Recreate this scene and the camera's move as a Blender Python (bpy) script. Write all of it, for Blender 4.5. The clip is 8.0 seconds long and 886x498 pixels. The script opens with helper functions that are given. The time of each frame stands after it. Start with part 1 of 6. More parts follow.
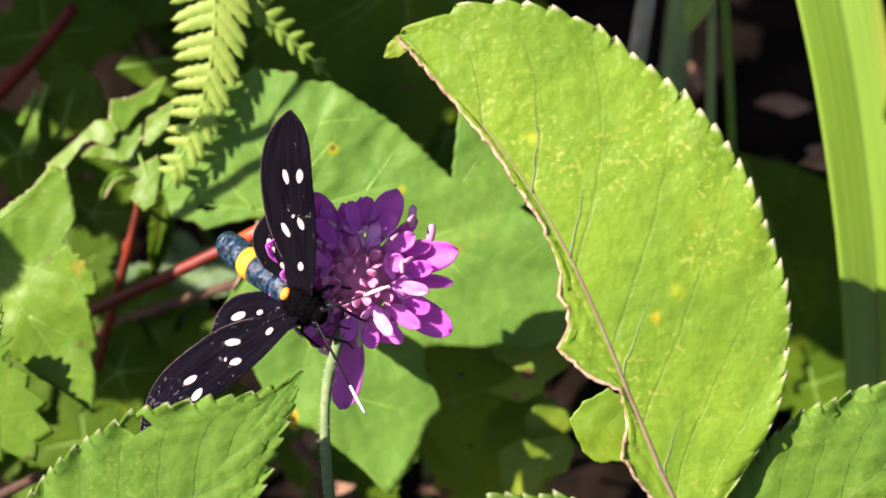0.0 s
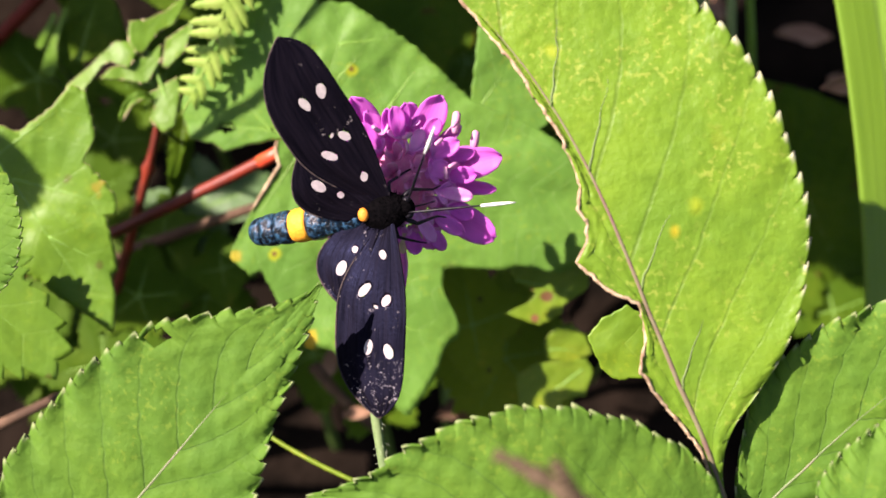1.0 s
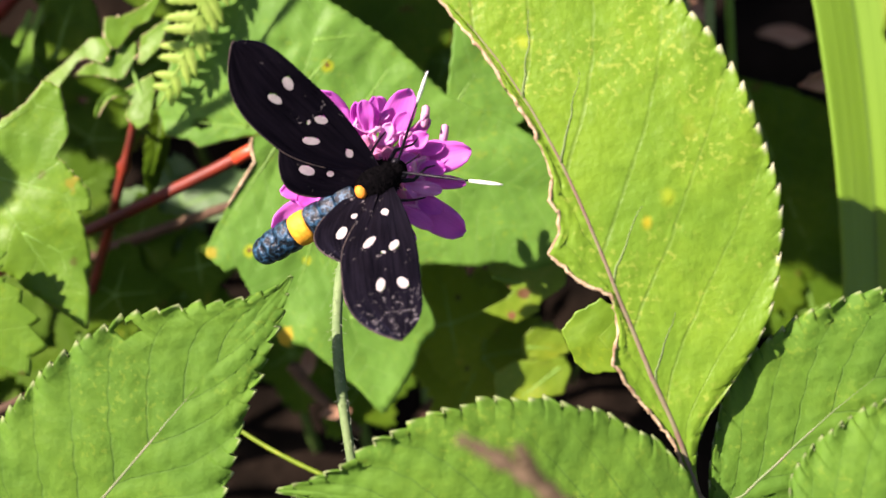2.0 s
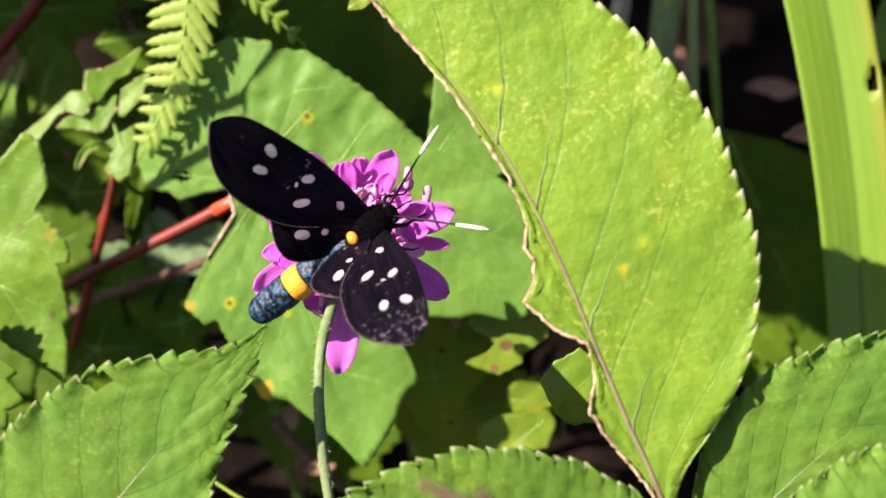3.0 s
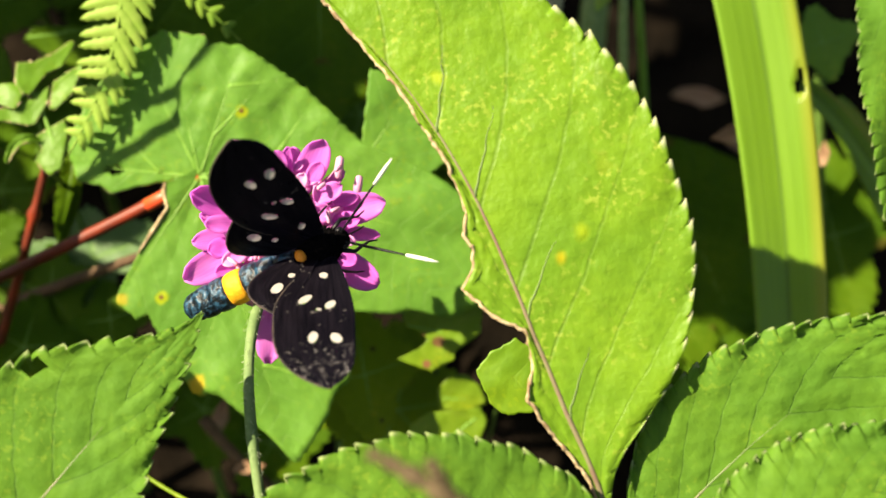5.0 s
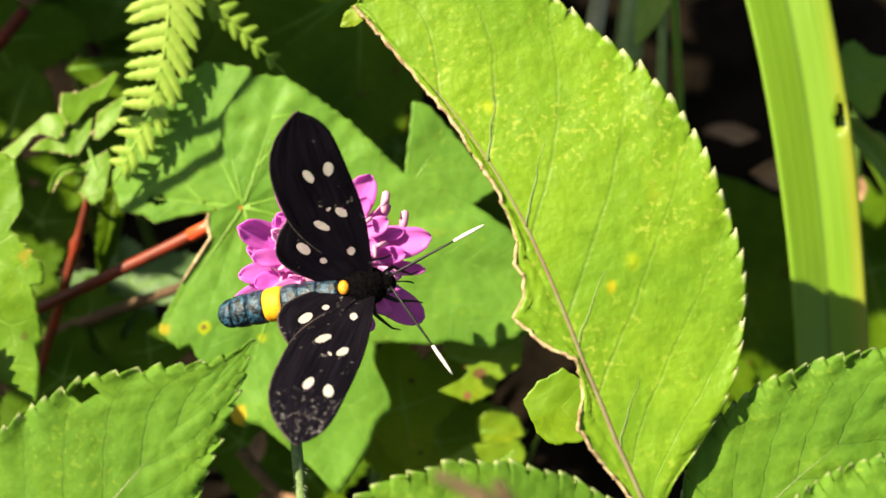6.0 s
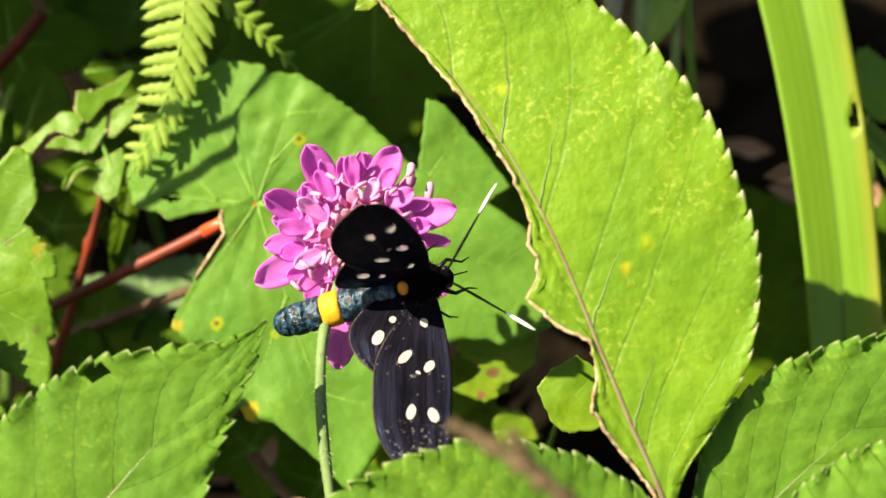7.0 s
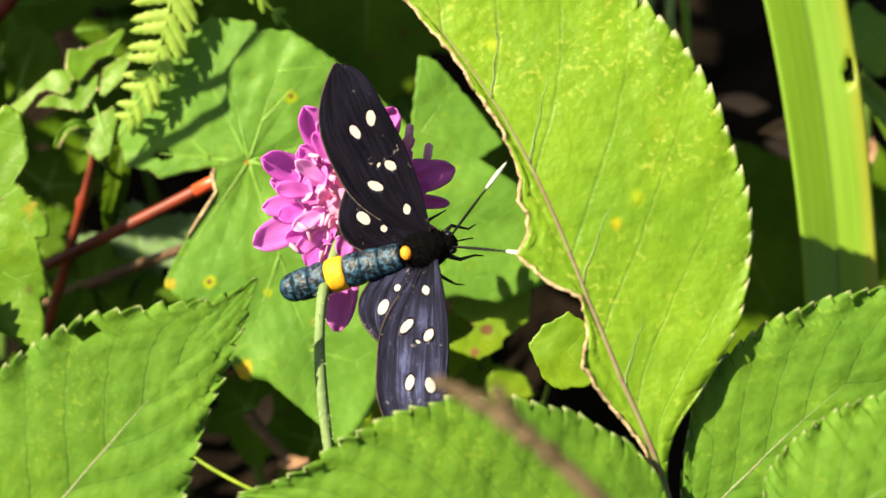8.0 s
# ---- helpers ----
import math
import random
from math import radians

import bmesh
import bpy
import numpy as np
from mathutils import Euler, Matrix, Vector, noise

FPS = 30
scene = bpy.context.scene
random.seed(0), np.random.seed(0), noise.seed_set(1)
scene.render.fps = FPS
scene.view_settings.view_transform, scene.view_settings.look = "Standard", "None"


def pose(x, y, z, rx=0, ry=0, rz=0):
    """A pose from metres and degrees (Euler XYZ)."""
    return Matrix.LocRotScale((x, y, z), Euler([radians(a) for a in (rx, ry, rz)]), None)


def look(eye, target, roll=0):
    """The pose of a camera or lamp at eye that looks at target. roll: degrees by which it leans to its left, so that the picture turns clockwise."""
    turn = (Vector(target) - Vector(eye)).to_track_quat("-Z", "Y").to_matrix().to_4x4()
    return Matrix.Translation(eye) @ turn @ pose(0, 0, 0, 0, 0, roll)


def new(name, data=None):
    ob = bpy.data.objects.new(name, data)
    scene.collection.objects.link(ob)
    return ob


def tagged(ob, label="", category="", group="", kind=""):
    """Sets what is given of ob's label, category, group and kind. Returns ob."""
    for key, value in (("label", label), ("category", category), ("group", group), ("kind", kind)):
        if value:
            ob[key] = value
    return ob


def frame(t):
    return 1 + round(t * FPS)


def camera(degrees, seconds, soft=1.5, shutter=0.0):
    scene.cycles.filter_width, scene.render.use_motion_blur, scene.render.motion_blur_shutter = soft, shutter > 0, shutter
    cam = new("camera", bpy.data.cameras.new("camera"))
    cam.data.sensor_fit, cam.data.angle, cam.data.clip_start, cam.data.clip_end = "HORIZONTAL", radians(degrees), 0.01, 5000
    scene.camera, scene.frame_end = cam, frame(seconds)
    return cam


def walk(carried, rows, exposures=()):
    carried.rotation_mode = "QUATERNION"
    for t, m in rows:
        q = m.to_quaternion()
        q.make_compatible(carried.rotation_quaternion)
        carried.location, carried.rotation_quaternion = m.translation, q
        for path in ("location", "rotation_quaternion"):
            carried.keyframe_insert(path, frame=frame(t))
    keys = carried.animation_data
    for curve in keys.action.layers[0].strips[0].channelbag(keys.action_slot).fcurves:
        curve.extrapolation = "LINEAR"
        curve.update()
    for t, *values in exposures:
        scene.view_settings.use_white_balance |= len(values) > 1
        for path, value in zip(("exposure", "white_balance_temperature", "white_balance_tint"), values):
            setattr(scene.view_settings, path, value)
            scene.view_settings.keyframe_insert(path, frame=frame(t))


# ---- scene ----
MM = 0.001
TILT = 40.0
# The bank's own frame: x along it, y up it, z out towards the path; origin beside the flower.
BANK = Matrix.Translation((0, 0, 0.16)) @ Euler((radians(90 - TILT), 0, 0)).to_matrix().to_4x4()


def at(x, y, z, rx=0, ry=0, rz=0):
    """A world pose from millimetres and degrees in the bank's frame."""
    return BANK @ pose(x * MM, y * MM, z * MM, rx, ry, rz)


cam = camera(30.0, 8.0, 1.6)
walk(cam, [
    (0, at(0.01, 0.02, 171.64, 0.000, 0.001, -0.002)),
    (0.5, at(1.04, -2.74, 171.47, -0.282, 0.205, 0.107)),
    (1, at(0.12, -4.47, 171.56, -1.496, 0.682, 0.102)),
    (1.5, at(0.80, -6.50, 171.22, -1.984, 0.691, 0.132)),
    (1.7, at(1.54, -6.33, 171.09, -1.587, 0.610, 0.136)),
    (2.8, at(5.82, -10.72, 169.18, 0.751, 0.616, -0.146)),
    (3, at(6.27, -8.92, 169.24, 1.375, 0.889, -0.171)),
    (3.5, at(3.80, -9.65, 169.24, 2.161, 0.473, -0.118)),
    (4, at(4.99, -13.48, 169.26, 2.181, -0.337, -0.099)),
    (4.2, at(6.27, -14.73, 168.49, 2.456, -0.303, -0.129)),
    (5.3, at(1.42, -13.32, 169.92, 2.503, -2.662, 0.135)),
    (5.5, at(0.20, -14.05, 169.82, 2.665, -2.614, 0.202)),
    (6, at(-1.54, -15.35, 169.80, 4.049, -2.117, 0.374)),
    (6.5, at(-1.15, -20.64, 169.15, 5.879, -1.616, 0.592)),
    (7, at(-1.38, -24.12, 168.62, 6.363, -1.652, 0.567)),
    (7.5, at(-2.01, -24.72, 168.25, 5.510, -1.670, 0.461)),
    (8, at(0.24, -24.33, 168.09, 4.963, -1.429, 0.312)),
], exposures=[(0, 1.36, 6950, 34), (2.8, 1.34, 7100, 30), (3.5, 1.35, 6500, 42), (4.0, 1.37, 7700, 16), (5.3, 1.39, 8700, 6), (8, 1.39, 8700, 6)])
cam.data.dof.use_dof, cam.data.dof.focus_distance, cam.data.dof.aperture_fstop = True, 0.182, 20.0

# ---- light ----
SUN = Vector((0.641, -0.423, -0.641)).normalized()
sun_way = (BANK.to_3x3() @ SUN).normalized()
sky = bpy.data.worlds.new("sky")
scene.world = sky
sky.use_nodes = True
st = sky.node_tree.nodes.new("ShaderNodeTexSky")
st.sky_type, st.sun_disc = "NISHITA", False
st.sun_elevation = math.asin(-sun_way.z)
st.sun_rotation = math.atan2(-sun_way.x, -sun_way.y)
sky.node_tree.links.new(st.outputs[0], sky.node_tree.nodes["Background"].inputs[0])
sky.node_tree.nodes["Background"].inputs[1].default_value = 0.062
lamp = bpy.data.lights.new("sun", "SUN")
lamp.energy, lamp.angle, lamp.color = 5.0, radians(0.53), (1.0, 0.95, 0.86)
sun = new("sun", lamp)
sun.matrix_world = look((0, 0, 3), Vector((0, 0, 3)) + sun_way)


# ---- materials ----
def shader(name):
    m = bpy.data.materials.new(name)
    m.use_nodes = True
    t = m.node_tree
    t.nodes.clear()
    return m, t


def node(t, kind, **values):
    n = t.nodes.new("ShaderNode" + kind)
    for key, v in values.items():
        if key in ("operation", "data_type", "blend_type", "noise_dimensions", "feature", "wave_type", "bands_direction", "uv_map", "attribute_name", "interpolation_type"):
            if key == "operation":
                n.operation = v
            elif key == "data_type":
                n.data_type = v
            elif key == "blend_type":
                n.blend_type = v
            elif key == "feature":
                n.feature = v
            elif key == "interpolation_type":
                n.interpolation_type = v
        else:
            n.inputs[key.replace("_", " ")].default_value = v
    return n


def link(t, a, b):
    t.links.new(a, b)


def maths(t, op, a, b=0.0, c=None):
    n = t.nodes.new("ShaderNodeMath")
    n.operation = op
    for i, v in enumerate((a, b) if c is None else (a, b, c)):
        if isinstance(v, (int, float)):
            n.inputs[i].default_value = v
        else:
            link(t, v, n.inputs[i])
    return n.outputs[0]


def ramp(t, v, lo, hi):
    """0 below lo, 1 above hi, smooth between."""
    n = t.nodes.new("ShaderNodeMapRange")
    n.interpolation_type = "SMOOTHSTEP"
    link(t, v, n.inputs[0])
    n.inputs[1].default_value, n.inputs[2].default_value = lo, hi
    return n.outputs[0]


def blend(t, fac, a, b):
    n = t.nodes.new("ShaderNodeMix")
    n.data_type = "RGBA"
    if isinstance(fac, (int, float)):
        n.inputs[0].default_value = fac
    else:
        link(t, fac, n.inputs[0])
    for i, v in ((6, a), (7, b)):
        if isinstance(v, tuple):
            n.inputs[i].default_value = (*v, 1)
        else:
            link(t, v, n.inputs[i])
    return n.outputs[2]


def noise_at(t, scale, detail=3.0, rough=0.5, where=None):
    n = t.nodes.new("ShaderNodeTexNoise")
    n.inputs["Scale"].default_value, n.inputs["Detail"].default_value, n.inputs["Roughness"].default_value = scale, detail, rough
    if where is None:
        c = t.nodes.new("ShaderNodeTexCoord")
        where = c.outputs["Object"]
    link(t, where, n.inputs["Vector"])
    return n.outputs[0]


def finish(m, t, colour, rough=0.5, spec=0.4, bump=None, strength=0.2, dist=0.0002, through_it=0.0, glow_colour=None, sheen=0.0, metal=0.0):
    p = t.nodes.new("ShaderNodeBsdfPrincipled")
    out = t.nodes.new("ShaderNodeOutputMaterial")
    if isinstance(colour, tuple):
        p.inputs["Base Color"].default_value = (*colour, 1)
    else:
        link(t, colour, p.inputs["Base Color"])
    if isinstance(rough, (int, float)):
        p.inputs["Roughness"].default_value = rough
    else:
        link(t, rough, p.inputs["Roughness"])
    p.inputs["Specular IOR Level"].default_value = spec
    p.inputs["Sheen Weight"].default_value = sheen
    p.inputs["Metallic"].default_value = metal
    if bump is not None:
        b = t.nodes.new("ShaderNodeBump")
        b.inputs["Strength"].default_value, b.inputs["Distance"].default_value = strength, dist
        link(t, bump, b.inputs["Height"])
        link(t, b.outputs[0], p.inputs["Normal"])
    if through_it:
        tr = t.nodes.new("ShaderNodeBsdfTranslucent")
        if glow_colour is None:
            glow_colour = colour
        if isinstance(glow_colour, tuple):
            tr.inputs[0].default_value = (*glow_colour, 1)
        else:
            link(t, glow_colour, tr.inputs[0])
        mix = t.nodes.new("ShaderNodeMixShader")
        mix.inputs[0].default_value = through_it
        link(t, p.outputs[0], mix.inputs[1])
        link(t, tr.outputs[0], mix.inputs[2])
        link(t, mix.outputs[0], out.inputs[0])
    else:
        link(t, p.outputs[0], out.inputs[0])
    return m


def leaf_material(name, dark, light, vein, veins=9.0, slant=0.35, vein_mix=0.35, flecks=0.0, fleck=(0.55, 0.55, 0.06), blotch=0.0, rough=0.48, relief=0.35, edge=0.0, edge_colour=(0.5, 0.5, 0.28), spots=(), stains=(), teeth=0, gloss=0.35):
    """A leaf blade: side veins by the blade's own coordinates, mottling, flecks, blotches and a dry rim."""
    m, t = shader(name)
    uv = t.nodes.new("ShaderNodeTexCoord").outputs["UV"]
    sep = t.nodes.new("ShaderNodeSeparateXYZ")
    link(t, uv, sep.inputs[0])
    s, u = sep.outputs[0], sep.outputs[1]
    side = maths(t, "ABSOLUTE", maths(t, "SUBTRACT", maths(t, "MULTIPLY", u, 2.0), 1.0))
    wob = noise_at(t, 260.0, 2.0)
    v = maths(t, "SUBTRACT", maths(t, "MULTIPLY", s, veins), maths(t, "MULTIPLY", side, slant * veins))
    v = maths(t, "ADD", v, maths(t, "MULTIPLY_ADD", wob, 0.14, 0.43))
    d = maths(t, "ABSOLUTE", maths(t, "SUBTRACT", maths(t, "FRACT", v), 0.5))
    line = maths(t, "SUBTRACT", 1.0, ramp(t, d, 0.008, 0.045))
    line = maths(t, "MULTIPLY", line, maths(t, "SUBTRACT", 1.0, maths(t, "MULTIPLY", side, 0.75)))
    broad = noise_at(t, 75.0, 4.0, 0.6)
    fine = noise_at(t, 900.0, 3.0, 0.6)
    c = blend(t, ramp(t, broad, 0.3, 0.7), dark, light)
    c = blend(t, maths(t, "MULTIPLY", ramp(t, fine, 0.35, 0.75), 0.35), c, tuple(x * 0.72 for x in dark))
    if flecks:
        f = noise_at(t, 1500.0, 2.0, 0.5)
        zone = noise_at(t, 140.0, 3.0)
        mask = maths(t, "MULTIPLY", ramp(t, f, 0.57, 0.63), ramp(t, zone, 0.44, 0.64))
        c = blend(t, maths(t, "MULTIPLY", mask, flecks), c, fleck)
    if blotch:
        f = noise_at(t, 130.0, 3.0, 0.6)
        c = blend(t, maths(t, "MULTIPLY", ramp(t, f, 0.66, 0.72), blotch), c, (0.42, 0.26, 0.03))
        f2 = noise_at(t, 210.0, 1.0, 0.4)
        c = blend(t, maths(t, "MULTIPLY", ramp(t, f2, 0.74, 0.76), blotch), c, (0.09, 0.04, 0.015))
    c = blend(t, maths(t, "MULTIPLY", line, vein_mix), c, vein)
    if edge:
        rim = ramp(t, maths(t, "ADD", side, maths(t, "MULTIPLY", fine, 0.02)), 0.975, 1.0)
        if teeth:
            rim = maths(t, "MULTIPLY", rim, ramp(t, maths(t, "FRACT", maths(t, "MULTIPLY", s, teeth)), 0.45, 0.9))
        c = blend(t, maths(t, "MULTIPLY", rim, edge), c, edge_colour)
    if stains:
        place = t.nodes.new("ShaderNodeSeparateXYZ")
        link(t, t.nodes.new("ShaderNodeTexCoord").outputs["Object"], place.inputs[0])
    for x0, y0, reach, tint in stains:
        dx, dy = maths(t, "SUBTRACT", place.outputs[0], x0 * MM), maths(t, "SUBTRACT", place.outputs[1], y0 * MM)
        far = maths(t, "SQRT", maths(t, "ADD", maths(t, "MULTIPLY", dx, dx), maths(t, "MULTIPLY", dy, dy)))
        rag = maths(t, "MULTIPLY", maths(t, "SUBTRACT", noise_at(t, 500.0, 3.0), 0.5), reach * 1.4 * MM)
        c = blend(t, maths(t, "SUBTRACT", 1.0, ramp(t, maths(t, "ADD", far, rag), reach * 0.5 * MM, reach * MM)), c, tint)
    for s0, u0, reach, tint in spots:
        far = maths(t, "SQRT", maths(t, "ADD", maths(t, "POWER", maths(t, "MULTIPLY", maths(t, "SUBTRACT", s, s0), 1.5), 2.0), maths(t, "POWER", maths(t, "SUBTRACT", u, u0), 2.0)))
        c = blend(t, maths(t, "SUBTRACT", 1.0, ramp(t, maths(t, "ADD", far, maths(t, "MULTIPLY", maths(t, "SUBTRACT", fine, 0.5), reach * 0.6)), 0.0, reach)), c, tint)
    h = maths(t, "ADD", maths(t, "MULTIPLY", line, -0.12), maths(t, "ADD", maths(t, "MULTIPLY", fine, 0.25), maths(t, "MULTIPLY", noise_at(t, 420.0, 3.0), 1.0)))
    bright = blend(t, 0.35, c, (0.35, 0.5, 0.02))
    return finish(m, t, c, rough, gloss, h, relief, 0.0004, 0.3, bright)


def mottled(name, a, b, scale=300.0, rough=0.6, spec=0.35, relief=0.3, dist=0.0002, through_it=0.0, lo=0.35, hi=0.65, sheen=0.0, metal=0.0):
    m, t = shader(name)
    n = noise_at(t, scale, 4.0, 0.6)
    return finish(m, t, blend(t, ramp(t, n, lo, hi), a, b), rough, spec, n, relief, dist, through_it, None, sheen, metal)


M_ELDER = leaf_material("torn_leaf", (0.125, 0.27, 0.020), (0.18, 0.335, 0.022), (0.09, 0.14, 0.045), 7.4, 0.30, 0.30, 0.5, (0.40, 0.48, 0.08), 0.10, relief=0.9, edge=0.8, edge_colour=(0.62, 0.60, 0.42), teeth=34, gloss=0.26, spots=((0.42, 0.645, 0.022, (0.42, 0.38, 0.02)), (0.44, 0.72, 0.03, (0.27, 0.38, 0.02)), (0.75, 0.60, 0.03, (0.30, 0.40, 0.02))))
M_LEAFLET = leaf_material("leaflet", (0.080, 0.203, 0.024), (0.114, 0.25, 0.026), (0.062, 0.145, 0.026), 8.0, 0.30, 0.7, 0.25, (0.30, 0.42, 0.05), 0.0, rough=0.66, relief=0.8, edge=0.5, edge_colour=(0.50, 0.52, 0.30), teeth=28, gloss=0.14)
M_MAPLE = leaf_material("lobed_leaf", (0.105, 0.25, 0.02), (0.15, 0.31, 0.022), (0.17, 0.34, 0.05), 4.0, 0.9, 0.32, 0.2, (0.36, 0.45, 0.03), 0.5, relief=0.5)
STAIN, PALE, DARK = (0.15, 0.075, 0.03), (0.30, 0.38, 0.02), (0.05, 0.03, 0.015)
M_SPOTTED = leaf_material("spotted_lobed_leaf", (0.098, 0.25, 0.036), (0.135, 0.31, 0.045), (0.19, 0.36, 0.09), 7.0, 0.9, 0.42, 0.2, (0.36, 0.45, 0.03), 0.3, relief=0.5, gloss=0.18, stains=((-0.2, -26.6, 1.7, (0.50, 0.38, 0.03)), (-9.6, -15.6, 1.0, (0.36, 0.32, 0.03)), (5.2, 8.2, 1.0, PALE), (5.2, 8.25, 0.35, STAIN), (-4.7, -15.2, 1.0, PALE), (-4.7, -15.2, 0.35, STAIN), (2.6, -16.5, 0.7, PALE), (9.0, -8.6, 0.6, PALE), (-8, -5, 0.7, PALE), (14, 3, 0.6, PALE)))
M_SPECKED = leaf_material("specked_leaf", (0.12, 0.26, 0.018), (0.17, 0.31, 0.02), (0.22, 0.36, 0.05), 4.0, 0.9, 0.25, 0.2, (0.36, 0.45, 0.03), 0.3, stains=((1.6, -4.6, 0.35, DARK), (2.3, -6.0, 0.45, DARK), (1.0, -6.6, 0.3, DARK), (3.0, -4.0, 0.3, DARK)))
M_BLOTCHED = leaf_material("blotched_leaf", (0.13, 0.25, 0.015), (0.19, 0.31, 0.02), (0.3, 0.36, 0.06), 4.0, 0.9, 0.2, 0.3, (0.40, 0.42, 0.03), 0.4, stains=((0.6, 0.2, 1.0, STAIN), (-1.4, 1.2, 0.4, STAIN), (-1.0, -2.6, 0.6, (0.28, 0.13, 0.06))))
# Base green raised to stand in for light coming through the leaf above.
M_SHADELIFT = leaf_material("specked_shadelift_leaf", (0.12, 0.20, 0.012), (0.17, 0.25, 0.016), (0.2, 0.3, 0.04), 4.0, 0.9, 0.25, 0.2, (0.30, 0.3, 0.03), 0.5, gloss=0.06, stains=((-6.0, -8.0, 1.2, STAIN), (2.3, -6.0, 0.4, DARK), (1.0, 3.6, 0.5, DARK), (-4.0, 4.0, 0.5, DARK)))
M_YELLOW = leaf_material("ageing_leaf", (0.13, 0.25, 0.015), (0.21, 0.32, 0.02), (0.3, 0.36, 0.06), 4.0, 0.9, 0.2, 0.4, (0.45, 0.42, 0.03), 1.0)
# Shaded copy of the leaf green: part of the shade is painted into it.
M_SHADELEAF = leaf_material("shade_toned_leaf", (0.045, 0.11, 0.007), (0.075, 0.15, 0.009), (0.12, 0.25, 0.03), 4.0, 0.9, 0.25, 0.15, (0.25, 0.3, 0.03), 0.6, gloss=0.06)
M_BLUEGREEN = leaf_material("bluish_leaf", (0.075, 0.17, 0.05), (0.12, 0.23, 0.085), (0.2, 0.3, 0.15), 4.0, 0.9, 0.3, 0.1, (0.3, 0.4, 0.1), 0.2)
M_FERN = mottled("fern_green", (0.235, 0.395, 0.058), (0.305, 0.455, 0.085), 500, 0.55, 0.3, 0.3, through_it=0.3)
M_FERN_GREEN = mottled("small_fern_green", (0.15, 0.29, 0.035), (0.21, 0.35, 0.05), 500, 0.55, 0.2, 0.3, through_it=0.3)
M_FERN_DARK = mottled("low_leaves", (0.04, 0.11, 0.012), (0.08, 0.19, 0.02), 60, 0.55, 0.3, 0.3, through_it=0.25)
M_PINKRIB = mottled("purple_rib", (0.17, 0.105, 0.08), (0.18, 0.17, 0.09), 350, 0.5)
M_GREYRIB = mottled("grey_rib", (0.13, 0.20, 0.07), (0.19, 0.18, 0.11), 300, 0.5)
M_PALERIB = mottled("pale_rib", (0.15, 0.31, 0.05), (0.13, 0.28, 0.035), 500, 0.5)
M_DARKSTALK = mottled("dark_dry_stalk", (0.05, 0.038, 0.022), (0.13, 0.095, 0.058), 260, 0.9, 0.1)
M_DRY = mottled("dry_edge", (0.50, 0.40, 0.25), (0.24, 0.16, 0.09), 900, 0.8, 0.2, 0.8)
M_RED = mottled("red_stalk", (0.24, 0.035, 0.016), (0.12, 0.024, 0.014), 200, 0.45, 0.35)
M_REDTOP = mottled("bright_red_stalk", (0.62, 0.07, 0.03), (0.50, 0.10, 0.03), 300, 0.4, 0.5)
# Dimmed copy of the stalk red, with the shade mixed into the colour.
M_SHADERED = mottled("shade_toned_red_stalk", (0.13, 0.018, 0.010), (0.08, 0.015, 0.010), 200, 0.6, 0.15)
M_SIDEVEIN = mottled("side_vein", (0.10, 0.15, 0.05), (0.12, 0.20, 0.045), 300, 0.6)
M_STEM = mottled("green_stem", (0.15, 0.25, 0.07), (0.22, 0.32, 0.12), 700, 0.6)
M_FLOWERSTEM = mottled("hairy_green_stem", (0.115, 0.19, 0.07), (0.165, 0.245, 0.10), 700, 0.7, 0.25)
M_STEM_DARK = mottled("dark_green_stem", (0.06, 0.13, 0.02), (0.09, 0.17, 0.03), 500, 0.6)
M_HAIR = mottled("pale_hair", (0.5, 0.55, 0.4), (0.4, 0.5, 0.3), 700, 0.6, through_it=0.3)
M_BROWN = mottled("brown_stalk", (0.07, 0.04, 0.022), (0.15, 0.09, 0.05), 260, 0.8)
M_GREYSTEM = mottled("grey_stem", (0.32, 0.30, 0.22), (0.20, 0.22, 0.13), 200, 0.7)
# Soil far darker than bare earth: the bank's shade is put into the colour.
M_SHADESOIL = mottled("soil", (0.005, 0.004, 0.003), (0.014, 0.010, 0.007), 60, 0.95, 0.02, 1.0, 0.004)
M_LITTER = mottled("dead_leaf", (0.30, 0.17, 0.10), (0.42, 0.27, 0.17), 120, 0.8, 0.2, 0.5, 0.0005, 0.15)
M_DARKLITTER = mottled("rotting_leaf", (0.06, 0.035, 0.02), (0.13, 0.08, 0.05), 120, 0.85, 0.2, 0.5, 0.0005)


